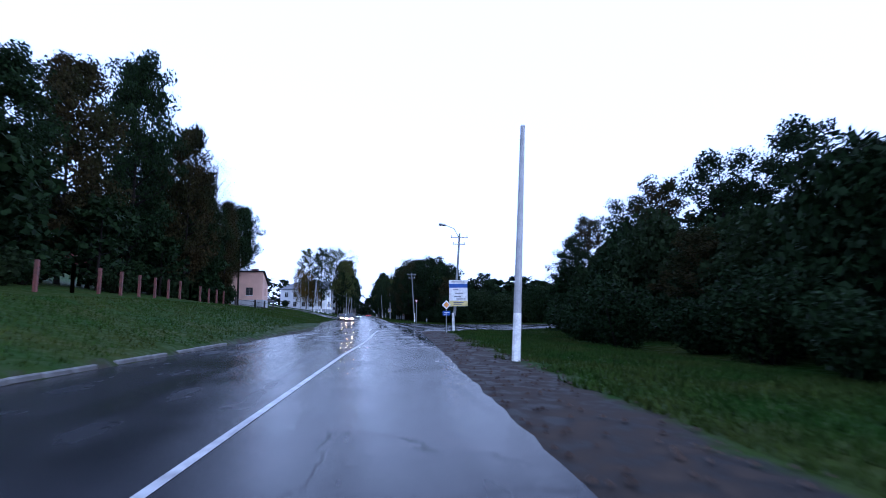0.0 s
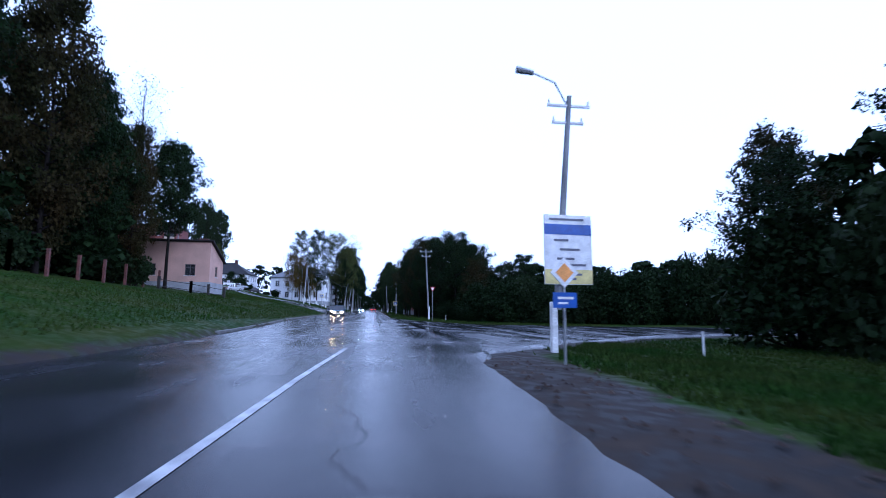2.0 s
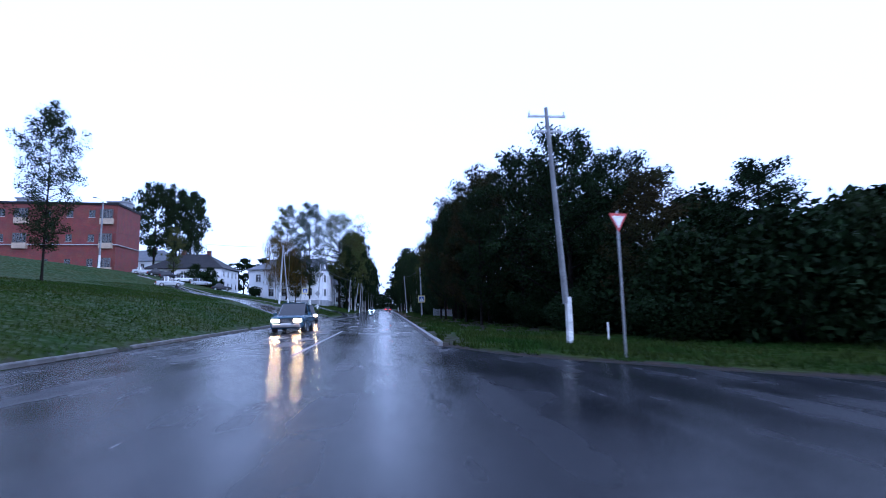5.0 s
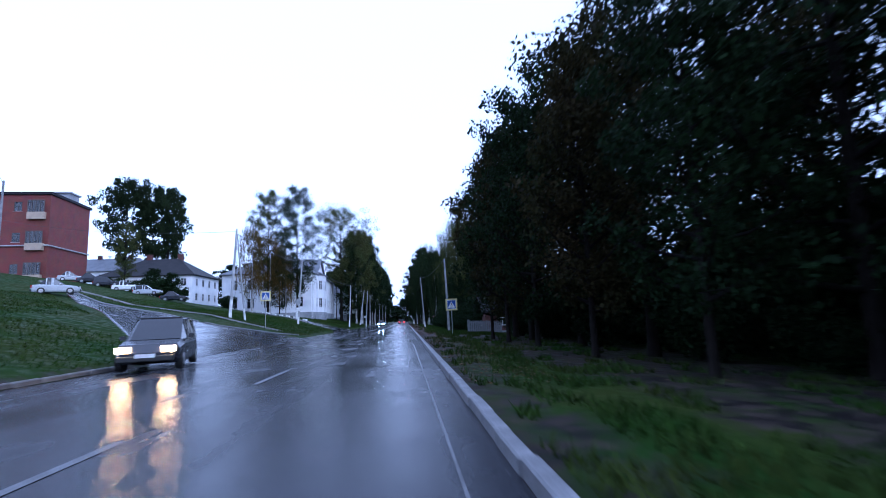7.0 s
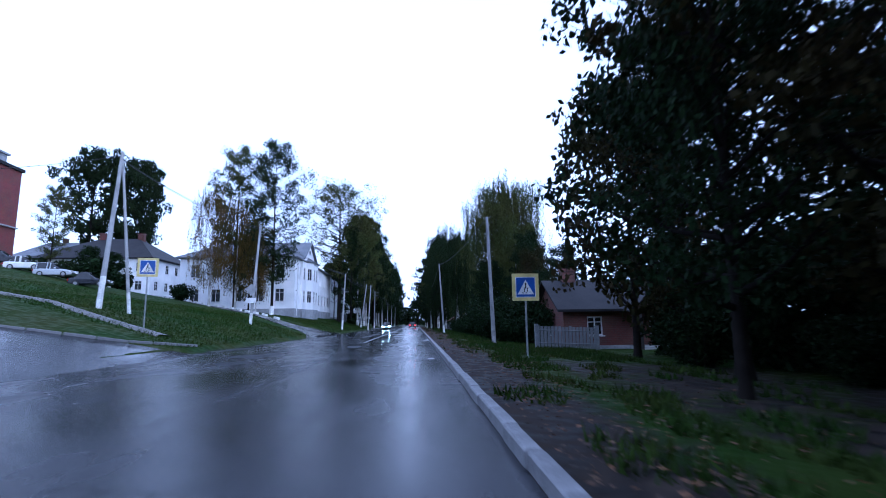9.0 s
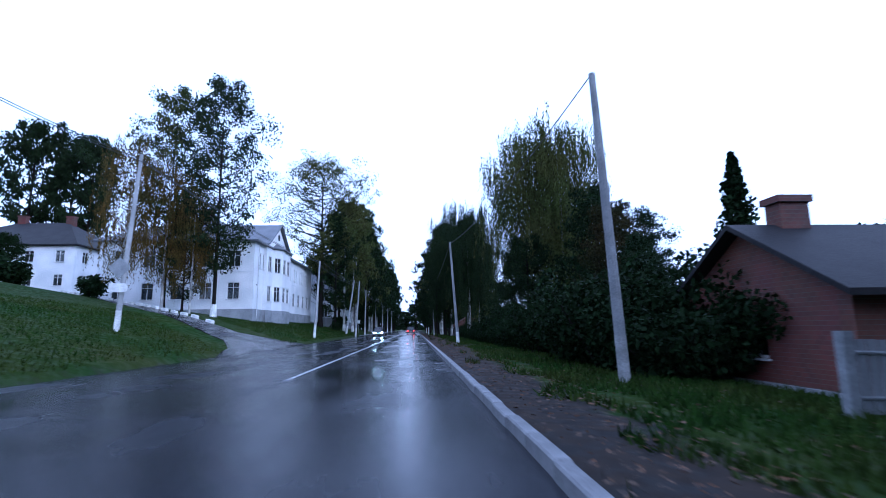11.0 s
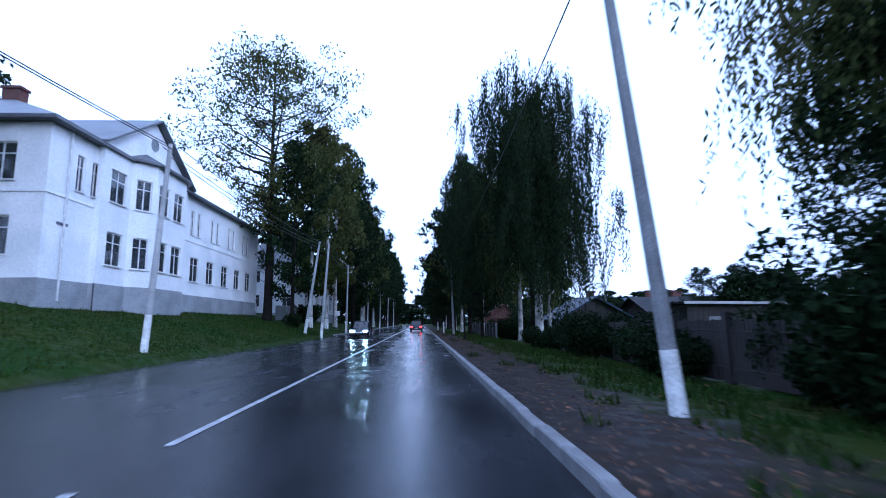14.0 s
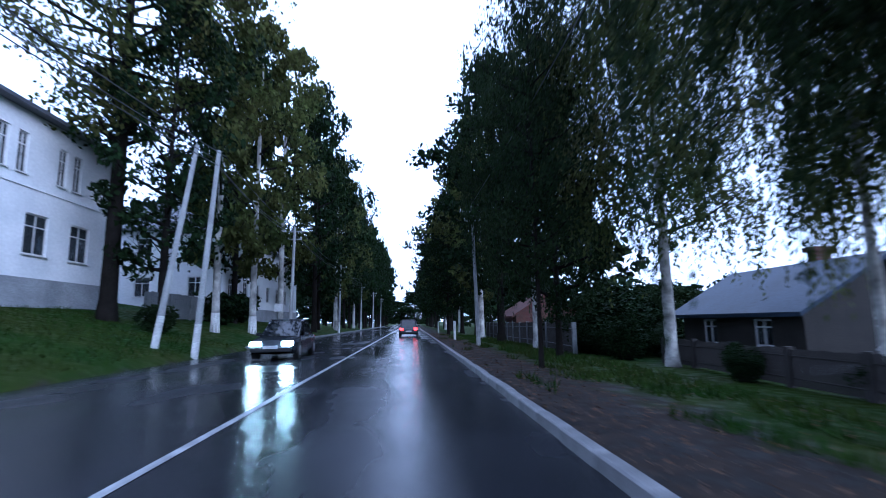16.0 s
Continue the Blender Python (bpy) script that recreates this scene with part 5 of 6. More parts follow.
plain_house("apartment_house", -63, 133, 6.0, 20, 15, 7.2, 4.6, (PLASTER, ROOF_DARK), "white two-storey house with dark hip roof behind shrubs", gap=3.2)
plain_house("apartment_house", -25, 163, 2.1, 12.3, 26, 7.0, 4.0, (PLASTER, SLATE), "white two-storey house further along the avenue", gap=3.1)
plain_house("apartment_house", -100, 175, 12, 26, 12, 7.5, 4.5, (PLASTER, SLATE), "pale low house beyond the brick flats", gap=3.4)
pink = plain_house("cottage", -25.7, 9.0, 3.6, 8.6, 6.2, 3.3, 1.9, (PINK, ROOF_DARK), "single-storey salmon-pink house with dark sloping roof", 1, 3, (1.15, 1.35), 2.8, "shed", 0.5, FRAME_BROWN, False)
chimney(pink, 6.6, 4.5, 3.6, 6.0, 0.5)
brick = plain_house("cottage", 11.7, 73.5, -0.7, 7.4, 6, 2.6, 1.7, (OLD_BRICK, ROOF_DARK), "low old brick house with dark roof and gabled porch", 1, 0, (0.9, 1.1), 2.6, "gable_x", 0.4, FRAME, False)
chimney(brick, 1.3, 3.0, 3.4, 5.0, 0.4)
for k in (3.9, 6.5):
    bm = bmesh.new()
    box(bm, k - 0.11, k + 0.11, -1.5, -1.28, -0.1, 2.35)
    part("porch_post", bm, TIMBER, brick)
bm = bmesh.new()
poly(bm, [(3.6, -1.45, 2.35), (6.8, -1.45, 2.35), (5.2, -1.45, 3.75)], (0, 0.15, 0))
part("porch_gable", bm, OLD_BRICK, brick, "reddish brick gable of the porch")
bm = bmesh.new()
for ye in (3.35, 7.05):
    poly(bm, [(5.2, -1.65, 3.9), (ye, -1.65, 2.28), (ye, 1.6, 2.28), (5.2, 1.6, 3.9)], (0, 0, 0.1))
part("porch_roof", bm, ROOF_DARK, brick)
bm = bmesh.new()
box(bm, 3.8, 6.6, -1.4, -0.01, -0.2, 0.35)
part("porch_floor", bm, CONCRETE, brick)
cot = plain_house("cottage", 14.2, 136.8, -0.6, 5.4, 6.6, 2.1, 1.55, (TIMBER, ROOF_BLUE), "dark timber cottage with blue-grey metal roof", 1, 0, (0.9, 1.1), 2.4, "gable_y", 0.4, FRAME, False)
chimney(cot, 3.4, 3.0, 3.0, 4.2, 0.3)
bm = bmesh.new()
tube(bm, (4.2, 1.6, 2.6), (4.2, 1.6, 4.5), 0.07, 0.07, 8)
part("flue_pipe", bm, STEEL, cot)
plain_house("cottage", 24.5, 143, -0.6, 10, 8, 2.4, 1.6, (TIMBER, ROOF_DARK), "low dark house behind the gardens", 1, 0, (0.8, 0.9), 4, "gable_x", 0.3, FRAME, False)
shed = root("garden_shed", pose(17.4, 124.0, -0.62), "dark timber garden shed with a pale metal roof edge", "shed")
bm = bmesh.new()
box(bm, 0, 5.2, 0, 3.0, 0, 2.6)
part("body", bm, TIMBER, shed)
for i in range(17):
    bm = bmesh.new()
    box(bm, 0.02 + i * 0.305, 0.3 + i * 0.305, -0.028, -0.003, 0.05, 2.55)
    part("plank", bm, TIMBER, shed)
bm = bmesh.new()
poly(bm, [(-0.3, -0.35, 2.72), (5.5, -0.35, 2.62), (5.5, 3.3, 2.64), (-0.3, 3.3, 2.74)], (0, 0, 0.1))
part("roof", bm, ROOF_DARK, shed)
bm = bmesh.new()
poly(bm, [(-0.3, -0.39, 2.7), (5.5, -0.39, 2.6), (5.5, -0.352, 2.6), (-0.3, -0.352, 2.7)], (0, 0, 0.15))
part("roof_edge", bm, STEEL, shed, "pale metal strip along the roof edge")
bm = bmesh.new()
box(bm, 1.2, 2.1, -0.06, -0.03, 0.1, 2.0)
door = part("door", bm, FENCE_GREY, shed, "grey plank door")
bm = bmesh.new()
box(bm, 2.0, 2.05, -0.09, -0.061, 1.0, 1.15)
part("handle", bm, STEEL, door)
plain_house("cottage", 11.5, 165.0, -0.6, 5.5, 7, 2.4, 1.7, (OLD_BRICK, RUST), "small brick house with a reddish gable", 1, 0, (0.8, 1.0), 2.6, "gable_y", 0.3, FRAME, False)
plain_house("cottage", 30, 158, -0.6, 10, 8, 2.6, 2.0, (OLD_BRICK, ROOF_BLUE), "garden house with a pale metal roof", 1, 0, (0.9, 1.0), 3.4, "gable_x", 0.3)

# red-brick flats of three storeys
flats = root("brick_flats", pose(-60.8, 115, 9.6, 0, 0, 0), "three-storey red brick apartment block with loggias", "apartment block")
FH, FD, FL = 17.2, 13, 52
flats.matrix_basis = pose(-61.0, 114.6, 9.6, 0, 0, 4.5)
sh = FH / 3
fwin = [(FL - 6 - i * 4.6, s * sh + 2.7, 1.35, 1.75) for i in range(10) for s in range(3)]
add_wall(flats, facing(-FL, 0, 0, 0), FL, FH, RED_BRICK, fwin, plinth=1.0, frame_mat=FRAME_BROWN)
add_wall(flats, facing(0, 0.352, 0, 90), FD - 0.704, FH, RED_BRICK, [], plinth=0.8)
add_wall(flats, facing(0, FD, 0, 180), FL, FH, RED_BRICK, fwin[:6])
add_wall(flats, facing(-FL, FD - 0.352, 0, -90), FD - 0.704, FH, RED_BRICK, [])
bm = bmesh.new()
box(bm, -FL - 0.3, 0.3, -0.3, FD + 0.3, FH, FH + 0.5)
part("roof", bm, ROOF_DARK, flats)
for x, y in ((-3.4, 9.5), (-22, 7), (-38, 7)):
    bm = bmesh.new()
    box(bm, x - 2.2, x + 2.2, y - 1.6, y + 1.6, FH + 0.5, FH + 2.3)
    box(bm, x - 2.5, x + 2.5, y - 1.9, y + 1.9, FH + 2.3, FH + 2.6)
    part("roof_vent", bm, PLINTH, flats)
for xx in (-2.0, -19.5, -38):
    for s in range(3):
        bm = bmesh.new()
        box(bm, xx - 1.4, xx + 1.4, -0.75, -0.003, s * sh + 1.1, s * sh + 2.4)
        lg = part("loggia", bm, BEIGE, flats, "beige panelled loggia")
        bm = bmesh.new()
        for k in range(5):
            box(bm, xx - 1.4 + k * 0.67, xx - 1.28 + k * 0.67, -0.72, -0.6, s * sh + 2.4, s * sh + 4.6)
        box(bm, xx - 1.4, xx + 1.4, -0.72, -0.6, s * sh + 4.5, s * sh + 4.65)
        part("loggia_frame", bm, FRAME_BROWN, lg)
        bm = bmesh.new()
        box(bm, xx - 1.3, xx + 1.3, -0.66, -0.65, s * sh + 2.4, s * sh + 4.5)
        part("pane", bm, GLASS, lg)
bm = bmesh.new()
tube(bm, (0.25, -0.2, sh * 1.35), (0.25, FD, sh * 1.35), 0.14, 0.14, 8)
tube(bm, (-FL, -0.3, sh * 1.35), (0.25, -0.3, sh * 1.35), 0.14, 0.14, 8)
part("gas_pipe", bm, CONCRETE, flats, "pale pipe along the wall")


# ---- fences and gates ----
BOARDS = {}


def board_mesh(material):
    if material.name not in BOARDS:
        bm = bmesh.new()
        box(bm, -0.5, 0.5, 0, 0.025, 0, 1)
        BOARDS[material.name] = mesh_of("board", bm, material)
    return BOARDS[material.name]


def fence(pts, h, board_w, post_h, mat_b, mat_p, label, gap=0.02, rails=True, post_w=0.09, boards=True, every=2.5, mesh=False):
    ob = root("fence", pose(pts[0][0], pts[0][1], terrain(*pts[0])), label, "fence")
    o = Vector((pts[0][0], pts[0][1], terrain(*pts[0])))
    bms = {"rail": bmesh.new()}
    for a, b in zip(pts, pts[1:]):
        n = max(1, round(math.dist(a, b) / every))
        for i in range(n + 1):
            x, y = a[0] + (b[0] - a[0]) * i / n, a[1] + (b[1] - a[1]) * i / n
            z = terrain(x, y)
            bm = bmesh.new()
            box(bm, x - o.x - post_w, x - o.x + post_w, y - o.y - post_w, y - o.y + post_w, z - o.z - 0.2, z - o.z + post_h)
            part("post", bm, mat_p, ob)
        if rails:
            for f in (0.25, 0.85):
                za, zb = terrain(*a), terrain(*b)
                m = max(1, int(math.dist(a, b) / 4))
                for i in range(m):
                    p = [(a[0] + (b[0] - a[0]) * t - o.x, a[1] + (b[1] - a[1]) * t - o.y, terrain(a[0] + (b[0] - a[0]) * t, a[1] + (b[1] - a[1]) * t) - o.z + h * f) for t in (i / m, (i + 1) / m)]
                    tube(bms["rail"], p[0], p[1], 0.035, 0.035, 6)
        if boards:
            n = int(math.dist(a, b) / board_w)
            turn = math.degrees(math.atan2(b[1] - a[1], b[0] - a[0]))
            for i in range(n):
                x, y = a[0] + (b[0] - a[0]) * (i + 0.5) / n, a[1] + (b[1] - a[1]) * (i + 0.5) / n
                s = new("board", board_mesh(mat_b))
                s.parent = ob
                s.matrix_basis = Matrix.LocRotScale((x - o.x, y - o.y, terrain(x, y) - o.z + 0.05), Euler((0, 0, radians(turn))), (board_w - gap * 2, 1, h + 0.06 * noise.noise((x * 3, y * 3, 0))))
    if rails:
        part("rail", bms["rail"], mat_p, ob)
    return ob


fence([(-18, -66), (-18.2, -44), (-19, -20), (-19.6, 2)], 1.5, 0.2, 1.85, TIMBER, RUST, "red-brown fence posts under the trees", boards=False, rails=False, every=3.6, post_w=0.09)
fence([(-19.6, 2), (-17.0, 3.5), (-15.2, 9)], 1.1, 0.35, 1.25, TIMBER, TIMBER, "dark low fence round the pink house", boards=False, every=2.6, post_w=0.12)
fence([(10.6, 82.5), (10.6, 100), (10.2, 114)], 1.5, 0.16, 1.75, TIMBER, TIMBER, "dark wooden garden fence")
fence([(10.8, 127), (12.0, 141)], 0.85, 0.16, 0.95, TIMBER, TIMBER, "low dark wooden fence before the cottage")
fence([(10.2, 114), (10.8, 126)], 1.45, 0.16, 1.5, TIMBER, TIMBER, "dark wooden garden fence by the footpath")
fence([(10.2, 146), (10.6, 176)], 1.4, 0.16, 1.5, TIMBER, FENCE_GREY, "dark paling fence before the cottages")
fence([(9.6, 71.5), (13.0, 71.8)], 1.15, 0.2, 1.3, FENCE_GREY, FENCE_GREY, "short grey board gate and fence")
fence([(-13, 152.5), (-12.5, 163)], 1.6, 0.25, 1.6, FENCE_GREY, FENCE_GREY, "pale grey fence between the houses")


# ---- cars ----
def car(x, y, turn, paint, label, head=None, tail=None, size=(4.3, 1.7, 1.45), box_back=0.0, z=None, group="", boxy=False):
    """Local +y is the nose."""
    L, W, H = size
    zz = terrain(x, y) + 0.07 if z is None else z
    ob = root("car", pose(x, y, zz, 0, 0, turn), label, "car", group)

    def loft(sections, cap=True):
        bm = bmesh.new()
        rings = [[bm.verts.new(p) for p in s] for s in sections]
        for r, s in zip(rings, rings[1:]):
            for i in range(len(r) - 1):
                bm.faces.new((r[i], r[i + 1], s[i + 1], s[i]))
        for r in (rings[0], rings[-1]):
            bm.faces.new(r)
        bmesh.ops.recalc_face_normals(bm, faces=bm.faces)
        return bm

    h2 = L / 2
    belt = H * 0.58
    # lower body
    prof = [(-h2, 0.78, belt * 0.72, 0.3), (-h2 + 0.12, 0.92, belt * 0.98, 0.22), (-h2 + 0.7, 1.0, belt * 1.02, 0.2), (0, 1.0, belt, 0.2), (h2 - 1.1, 1.0, belt * 0.97, 0.2), (h2 - 0.35, 0.95, belt * 0.86, 0.22), (h2, 0.8, belt * 0.6, 0.3)]
    if boxy:
        prof = [(-h2, 0.94, belt * 0.96, 0.3), (-h2 + 0.06, 0.98, belt * 1.0, 0.24), (-h2 + 0.7, 1.0, belt * 1.02, 0.22), (0, 1.0, belt * 1.02, 0.22), (h2 - 1.1, 1.0, belt * 1.0, 0.22), (h2 - 0.08, 0.98, belt * 0.95, 0.24), (h2, 0.95, belt * 0.9, 0.3)]
    sec = []
    for yy, wf, top, bot in prof:
        w = W / 2 * wf
        sec.append([(-w * 0.92, yy, bot), (-w, yy, bot + 0.12), (-w, yy, top - 0.14), (-w * 0.9, yy, top), (w * 0.9, yy, top), (w, yy, top - 0.14), (w, yy, bot + 0.12), (w * 0.92, yy, bot), (-w * 0.92, yy, bot)])
    part("body", loft(sec), paint, ob, smooth=False)
    back, front = (-h2 + 0.15, h2 - 1.25) if box_back else (-h2 + 0.55, h2 - 1.25)
    cab = []
    for yy, wf, top in ((back, 0.8, belt), (back + (0.15 if box_back else 0.6), 0.74, H - 0.04), (back + 1.2, 0.75, H), (front - 0.9, 0.74, H - 0.02), (front, 0.84, belt - 0.02)):
        w = W / 2 * wf
        wb = W / 2 * 0.93
        cab.append([(-wb, yy, belt - 0.06), (-w, yy, top - 0.02), (-w * 0.92, yy, top + 0.02), (w * 0.92, yy, top + 0.02), (w, yy, top - 0.02), (wb, yy, belt - 0.06), (-wb, yy, belt - 0.06)])
    part("cabin", loft(cab), CAR_GLASS, ob, "dark car windows")
    if boxy:
        bm = bmesh.new()
        box(bm, -W * 0.2, W * 0.2, h2 - 0.03, h2 + 0.015, belt * 0.58, belt * 0.84)
        grille = part("grille", bm, SIGN_BLACK, ob, "black radiator grille")
        for k in range(4):
            bm = bmesh.new()
            box(bm, -W * 0.2, W * 0.2, h2 + 0.016, h2 + 0.024, belt * (0.6 + 0.065 * k), belt * (0.6 + 0.065 * k) + 0.012)
            part("grille_bar", bm, CHROME, grille)
        for k in (-1, 1):
            bm = bmesh.new()
            box(bm, k * (W * 0.5 - 0.004), k * (W * 0.5 + 0.012), -h2 + 0.3, h2 - 0.25, belt * 0.55, belt * 0.6)
            part("side_trim", bm, SIGN_BLACK, ob)
    bm = bmesh.new()
    box(bm, -W / 2 * 0.7, W / 2 * 0.7, back + (0.2 if box_back else 0.62), front - 0.88, H - 0.01, H + 0.035)
    soften(bm, 0.015, 1)
    part("roof", bm, paint, ob)
    for s in (-1, 1):
        for yy in (front - 0.95, (front + back) / 2, back + (0.25 if box_back else 0.62)):
            bm = bmesh.new()
            w = W / 2
            poly(bm, [(s * w * 0.945, yy - 0.04, belt - 0.02), (s * w * 0.945, yy + 0.05, belt - 0.02), (s * w * 0.76, yy + 0.05, H), (s * w * 0.76, yy - 0.04, H)], (s * 0.015, 0, 0))
            part("pillar", bm, paint, ob)
        bm = bmesh.new()
        box(bm, s * W * 0.5, s * (W * 0.5 + 0.16), front - 0.45, front - 0.35, belt, belt + 0.13)
        part("mirror", bm, paint, ob)
        for yy in (-h2 + 0.8, h2 - 0.85):
            bm = bmesh.new()
            tube(bm, (s * (W / 2 - 0.2), yy, 0.31), (s * (W / 2 + 0.005), yy, 0.31), 0.31, 0.31, 18)
            wh_ = part("wheel", bm, TYRE, ob)
            bm = bmesh.new()
            tube(bm, (s * (W / 2 - 0.02), yy, 0.31), (s * (W / 2 + 0.018), yy, 0.31), 0.2, 0.18, 12)
            part("rim", bm, CHROME, wh_)
        bm = bmesh.new()
        box(bm, s * W * 0.33 - 0.19, s * W * 0.33 + 0.19, h2 - 0.14, h2 + (0.02 if boxy else -0.02), belt * 0.62, belt * 0.8)
        part("headlight", bm, head or LAMP_OFF, ob)
        bm = bmesh.new()
        box(bm, s * W * 0.36 - 0.15, s * W * 0.36 + 0.15, -h2 + 0.0, -h2 + 0.12, belt * 0.66, belt * 0.92)
        part("tail_light", bm, tail or TAIL_OFF, ob)
    for yy, nm in ((h2 - 0.1, "front_bumper"), (-h2 - 0.05, "rear_bumper")):
        bm = bmesh.new()
        box(bm, -W * 0.42, W * 0.42, yy, yy + 0.15, 0.3, 0.48)
        soften(bm, 0.03, 1)
        part(nm, bm, CHROME if boxy else SIGN_BLACK, ob)
        bm = bmesh.new()
        box(bm, -0.26, 0.26, yy - 0.012 if yy < 0 else yy + 0.15, yy - 0.002 if yy < 0 else yy + 0.16, 0.42, 0.53)
        part("number_plate", bm, SIGN_WHITE, ob, "blank pale number plate")
    return ob


CAR_BLUE, CAR_DARK, CAR_SILVER, CAR_RED, CAR_WHITE = (paint_mat(n, c) for n, c in (("blue_car_paint", (0.05, 0.1, 0.15)), ("dark_car_paint", (0.012, 0.014, 0.02)), ("silver_car_paint", (0.4, 0.42, 0.44)), ("dark_red_car_paint", (0.16, 0.02, 0.025)), ("white_car_paint", (0.7, 0.7, 0.7))))
car(-2.75, 21.0, 180, CAR_BLUE, "old boxy blue saloon car with lit headlights on wet road", HEADLIGHT, size=(4.1, 1.68, 1.56), boxy=True)
car(-5.0, 38.5, 195, CAR_DARK, "dark car with lit headlights turning at the junction", HEADLIGHT, size=(4.4, 1.78, 1.6), box_back=1)
car(-2.6, 143, 180, CAR_DARK, "car with bright cool headlights coming along the road", HEADLIGHT_COOL)
car(2.2, 169, 0, CAR_DARK, "dark car with lit tail lights driving ahead", tail=TAIL, size=(4.3, 1.72, 1.48), box_back=1)
car(1.6, 206, 0, CAR_RED, "red car with lit tail lights further ahead", tail=TAIL, size=(4.3, 1.75, 1.6), box_back=1)
for x, y, turn, p, bb, lab in ((-31, 72.5, -60, CAR_SILVER, 0, "silver car parked on the sloping lawn"), (-46.4, 103.5, -70, CAR_DARK, 0, "dark car parked by the flats"), (-43.6, 103, -75, CAR_DARK, 1, "dark van parked by the flats"),
                               (-40.2, 102, -78, CAR_WHITE, 0, "white car parked on the verge"), (-37.0, 102, -80, CAR_SILVER, 1, "pale van parked on the verge"), (-32.5, 101, -76, CAR_DARK, 0, "dark car parked by the white house"), (-50.4, 105, -60, CAR_SILVER, 0, "silver car parked by the flats")):
    car(x, y, turn, p, lab, size=(3.9, 1.7, 1.55), box_back=bb, group="parked cars")


# ---- grass, leaf litter ----
def scatter(n, x0, x1, y0, y1, seed, ok):
    rng = np.random.default_rng(seed)
    p = np.stack([rng.uniform(x0, x1, n), rng.uniform(y0, y1, n)], 1)
    return [(x, y) for x, y in p if ok(x, y)], rng


def side_clear(x, y):
    u = x - cx(y)
    if -6.5 < u < 4.4 or noise.noise((x * 1.3, y * 0.5, 9)) + 0.5 < 1.1 * soil_and_shade(u, y):
        return False
    if u > 0 and -47 < y < 9:
        return y < edge_y(NEAR_EDGE, x) - 0.4 or y > edge_y(FAR_EDGE, x) + 0.3
    if u < 0 and (40 - (x + 6) * 1.28 < y < 67 - (x + 6) * 0.3 and y < 62 - (x + 12) * 0.85 + 8):
        return False
    if u < 0 and 89 - (x + 6) * 1.05 < y < 104 - (x + 8) * 0.9:
        return False
    return True


def grass_patch(n, x0, x1, y0, y1, seed, h0, h1):
    pts, rng = scatter(n, x0, x1, y0, y1, seed, side_clear)
    m = len(pts)
    base = np.array([(x, y, terrain(x, y)) for x, y in pts])
    a = rng.uniform(0, 2 * math.pi, m)
    d = np.stack([np.cos(a), np.sin(a), 0 * a], 1) * rng.uniform(0.012, 0.03, (m, 1))
    tip = base + np.stack([rng.normal(size=m) * 0.06, rng.normal(size=m) * 0.06, rng.uniform(h0, h1, m)], 1)
    me = quads_mesh("grass", np.stack([base - d, base + d, tip], 1), BLADE, 3)
    tagged(new("grass", me), "tufts of wet green grass", "grass", kind="stuff")


grass_patch(60000, 4.5, 13, -76, -30, 61, 0.06, 0.2)
grass_patch(22000, 9, 22, -48, -22, 70, 0.06, 0.2)
grass_patch(22000, 8, 26, -5, 14, 71, 0.06, 0.22)
grass_patch(45000, -16, -6, -70, 45, 62, 0.06, 0.2)
grass_patch(70000, 4.4, 12, 6, 80, 63, 0.06, 0.22)
grass_patch(40000, -16, -6, 60, 150, 64, 0.06, 0.2)
grass_patch(30000, -32, -15, 52, 100, 68, 0.06, 0.16)
grass_patch(26000, -28, -15, 8, 50, 69, 0.06, 0.18)
grass_patch(45000, 4.6, 9.5, 80, 175, 65, 0.06, 0.24)
pts, rng = scatter(34000, 4.3, 9.5, 30, 180, 66, lambda x, y: x < 6.2 or (x * 7.3 + y * 3.1) % 1 < 0.2)
base = np.array([(x, y, max(terrain(x, y), -0.5) + 0.075) for x, y in pts])
co = leaf_quads(base, 0.045, rng)
co[:, :, 2] = base[:, None, 2] + (co[:, :, 2] - base[:, None, 2]) * 0.25
tagged(new("leaf_litter", quads_mesh("leaf_litter", co, LITTER)), "scattered brown fallen leaves", "leaves", kind="stuff")

# clods and puddled gravel on the muddy shoulder
pts, rng = scatter(2600, 0, 7, -90, -40, 67, lambda x, y: 3.5 < x - cx(y) < 5.8)
tris = []
for x, y in pts:
    s = rng.uniform(0.02, 0.07)
    z = terrain(x, y) + 0.03
    c = [np.array((x + s * math.cos(a), y + s * math.sin(a), z)) for a in (0.2, 1.8, 3.3, 4.9)]
    top = np.array((x, y, z + s * 0.7))
    tris += [(c[i], c[(i + 1) % 4], top) for i in range(4)]
tagged(new("gravel", quads_mesh("gravel", np.array(tris), DIRT, 3)), "wet clods and stones on the shoulder", "gravel", kind="stuff")

# ---- kerb stones ----
bm = bmesh.new()
box(bm, 0, 0.155, 0.006, 0.994, -0.25, 0.13)
soften(bm, 0.018, 1)
STONE = mesh_of("kerb_stone", bm, KERB)


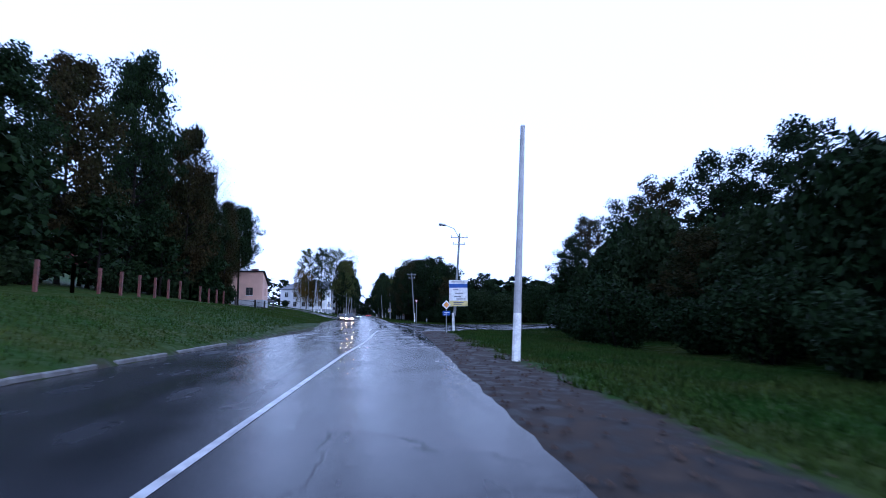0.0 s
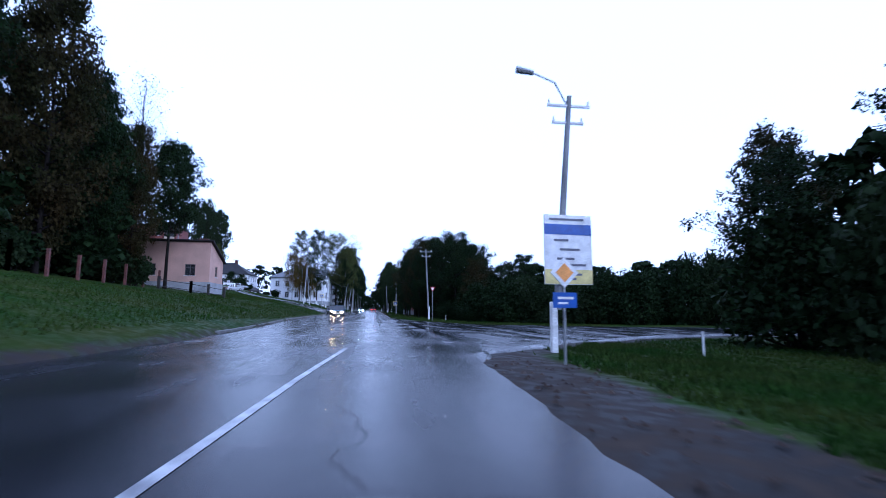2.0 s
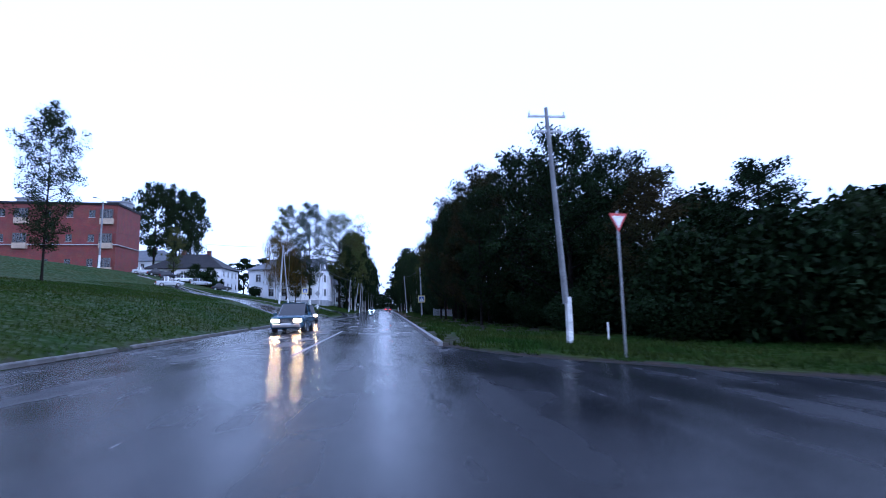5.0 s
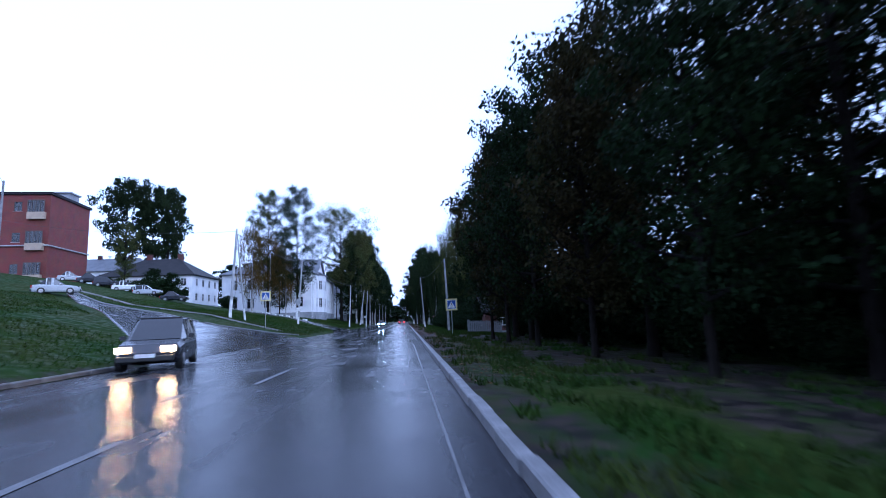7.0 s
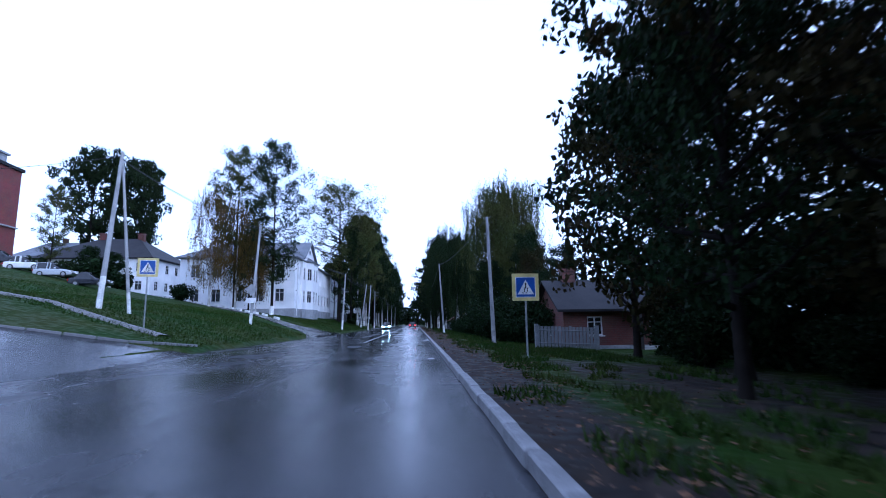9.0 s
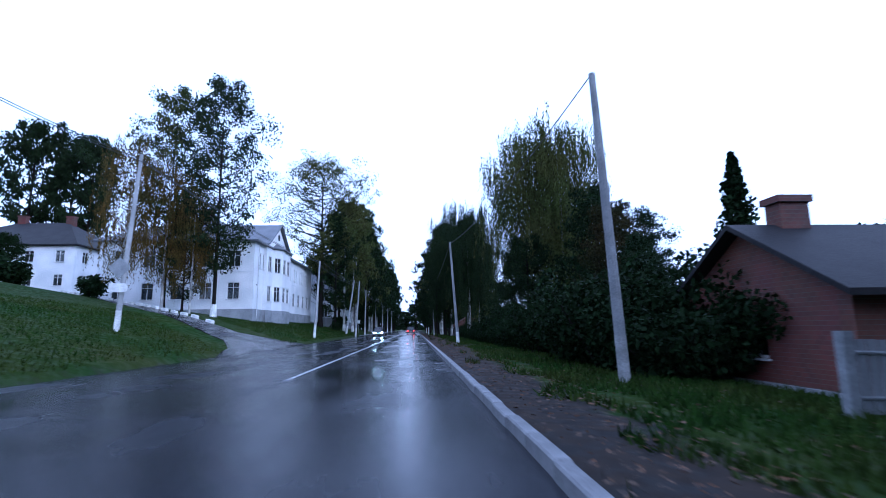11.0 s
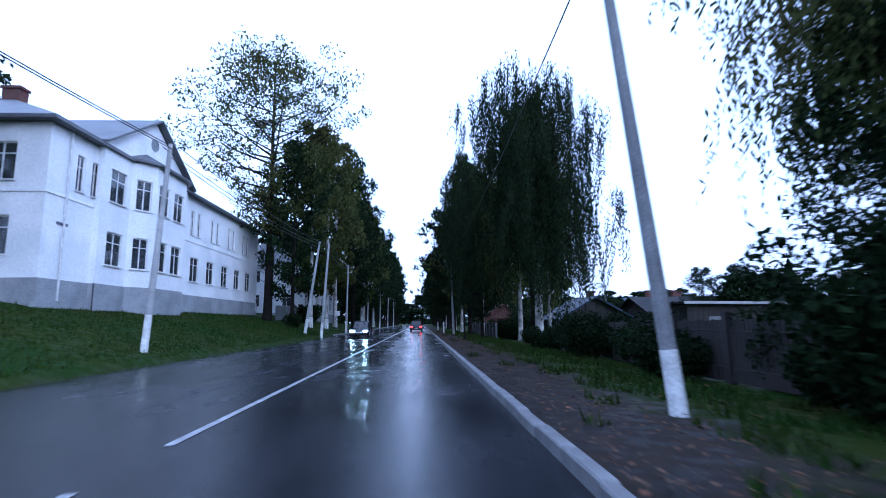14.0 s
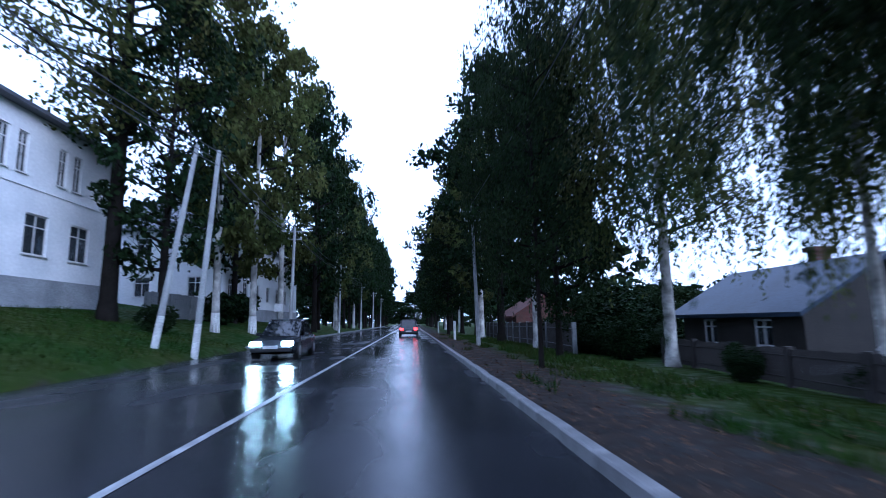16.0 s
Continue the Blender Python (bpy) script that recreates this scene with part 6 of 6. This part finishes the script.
bm = bmesh.new()
box(bm, 0, 0.3, 0.05, 0.95, -0.2, 0.24)
soften(bm, 0.03, 1)
PALE_STONE = mesh_of("kerb_stone", bm, WHITEWASH)


bm = bmesh.new()
box(bm, 0, 0.155, 0.006, 0.994, -0.25, 0.13)
soften(bm, 0.03, 1)
OLD_STONE = mesh_of("kerb_stone", bm, OLD_KERB)


def kerb(name, places, label, stone=STONE):
    ob = root(name, pose(0, 0, 0), label, "kerb", kind="structure")
    for i, (x, y, turn, z, *tilt) in enumerate(places):
        s = new("kerb_stone", stone)
        s.parent = ob
        s.matrix_basis = pose(x + 0.01 * math.sin(i * 2.1), y, z + 0.006 * math.sin(i * 1.7), tilt[0] if tilt else 0, 0, turn)


kerb("kerb", [(4.0, y, 0, 0) for y in range(8, 290)], "pale whitewashed concrete kerb along the road")
kerb("kerb", [(cx(y) - 6.42, y, -math.degrees(math.atan(cx(y + 0.5) - cx(y - 0.5))), -0.02) for y in range(-112, 39) if math.sin(y * 1.7) + math.sin(y * 0.43) > -1.3 and y not in range(-54, -29)], "old grey concrete kerb sunk in the verge", OLD_STONE)
kerb("kerb", [(-6.45, y, 0, 0.03) for y in range(150, 290)], "pale concrete kerb on the far side")


def kerb_line(pts, step=1.0, z0=0.0, every=1):
    out, rest = [], densify(pts, step)
    for i, (a, c) in enumerate(zip(rest, rest[1:])):
        if i % every == 0:
            out.append((a[0], a[1], math.degrees(math.atan2(c[1] - a[1], c[0] - a[0])) - 90, max(terrain(*a), 0.0) + z0,
                        math.degrees(math.atan2(max(terrain(*c), 0) - max(terrain(*a), 0), math.dist(a, c)))))
    return out


kerb("kerb", kerb_line([(-6.6, 68), (-8, 65), (-11.7, 61.4), (-14.6, 61.9), (-17.5, 63.4), (-34, 79.4)], z0=-0.02), "pale concrete kerb round the grassy corner")
kerb("kerb", kerb_line([(-13.0, 104.2), (-14.2, 105.2), (-21, 111.6), (-40, 129), (-52, 140)], every=2), "row of whitewashed kerb stones along the lane", PALE_STONE)
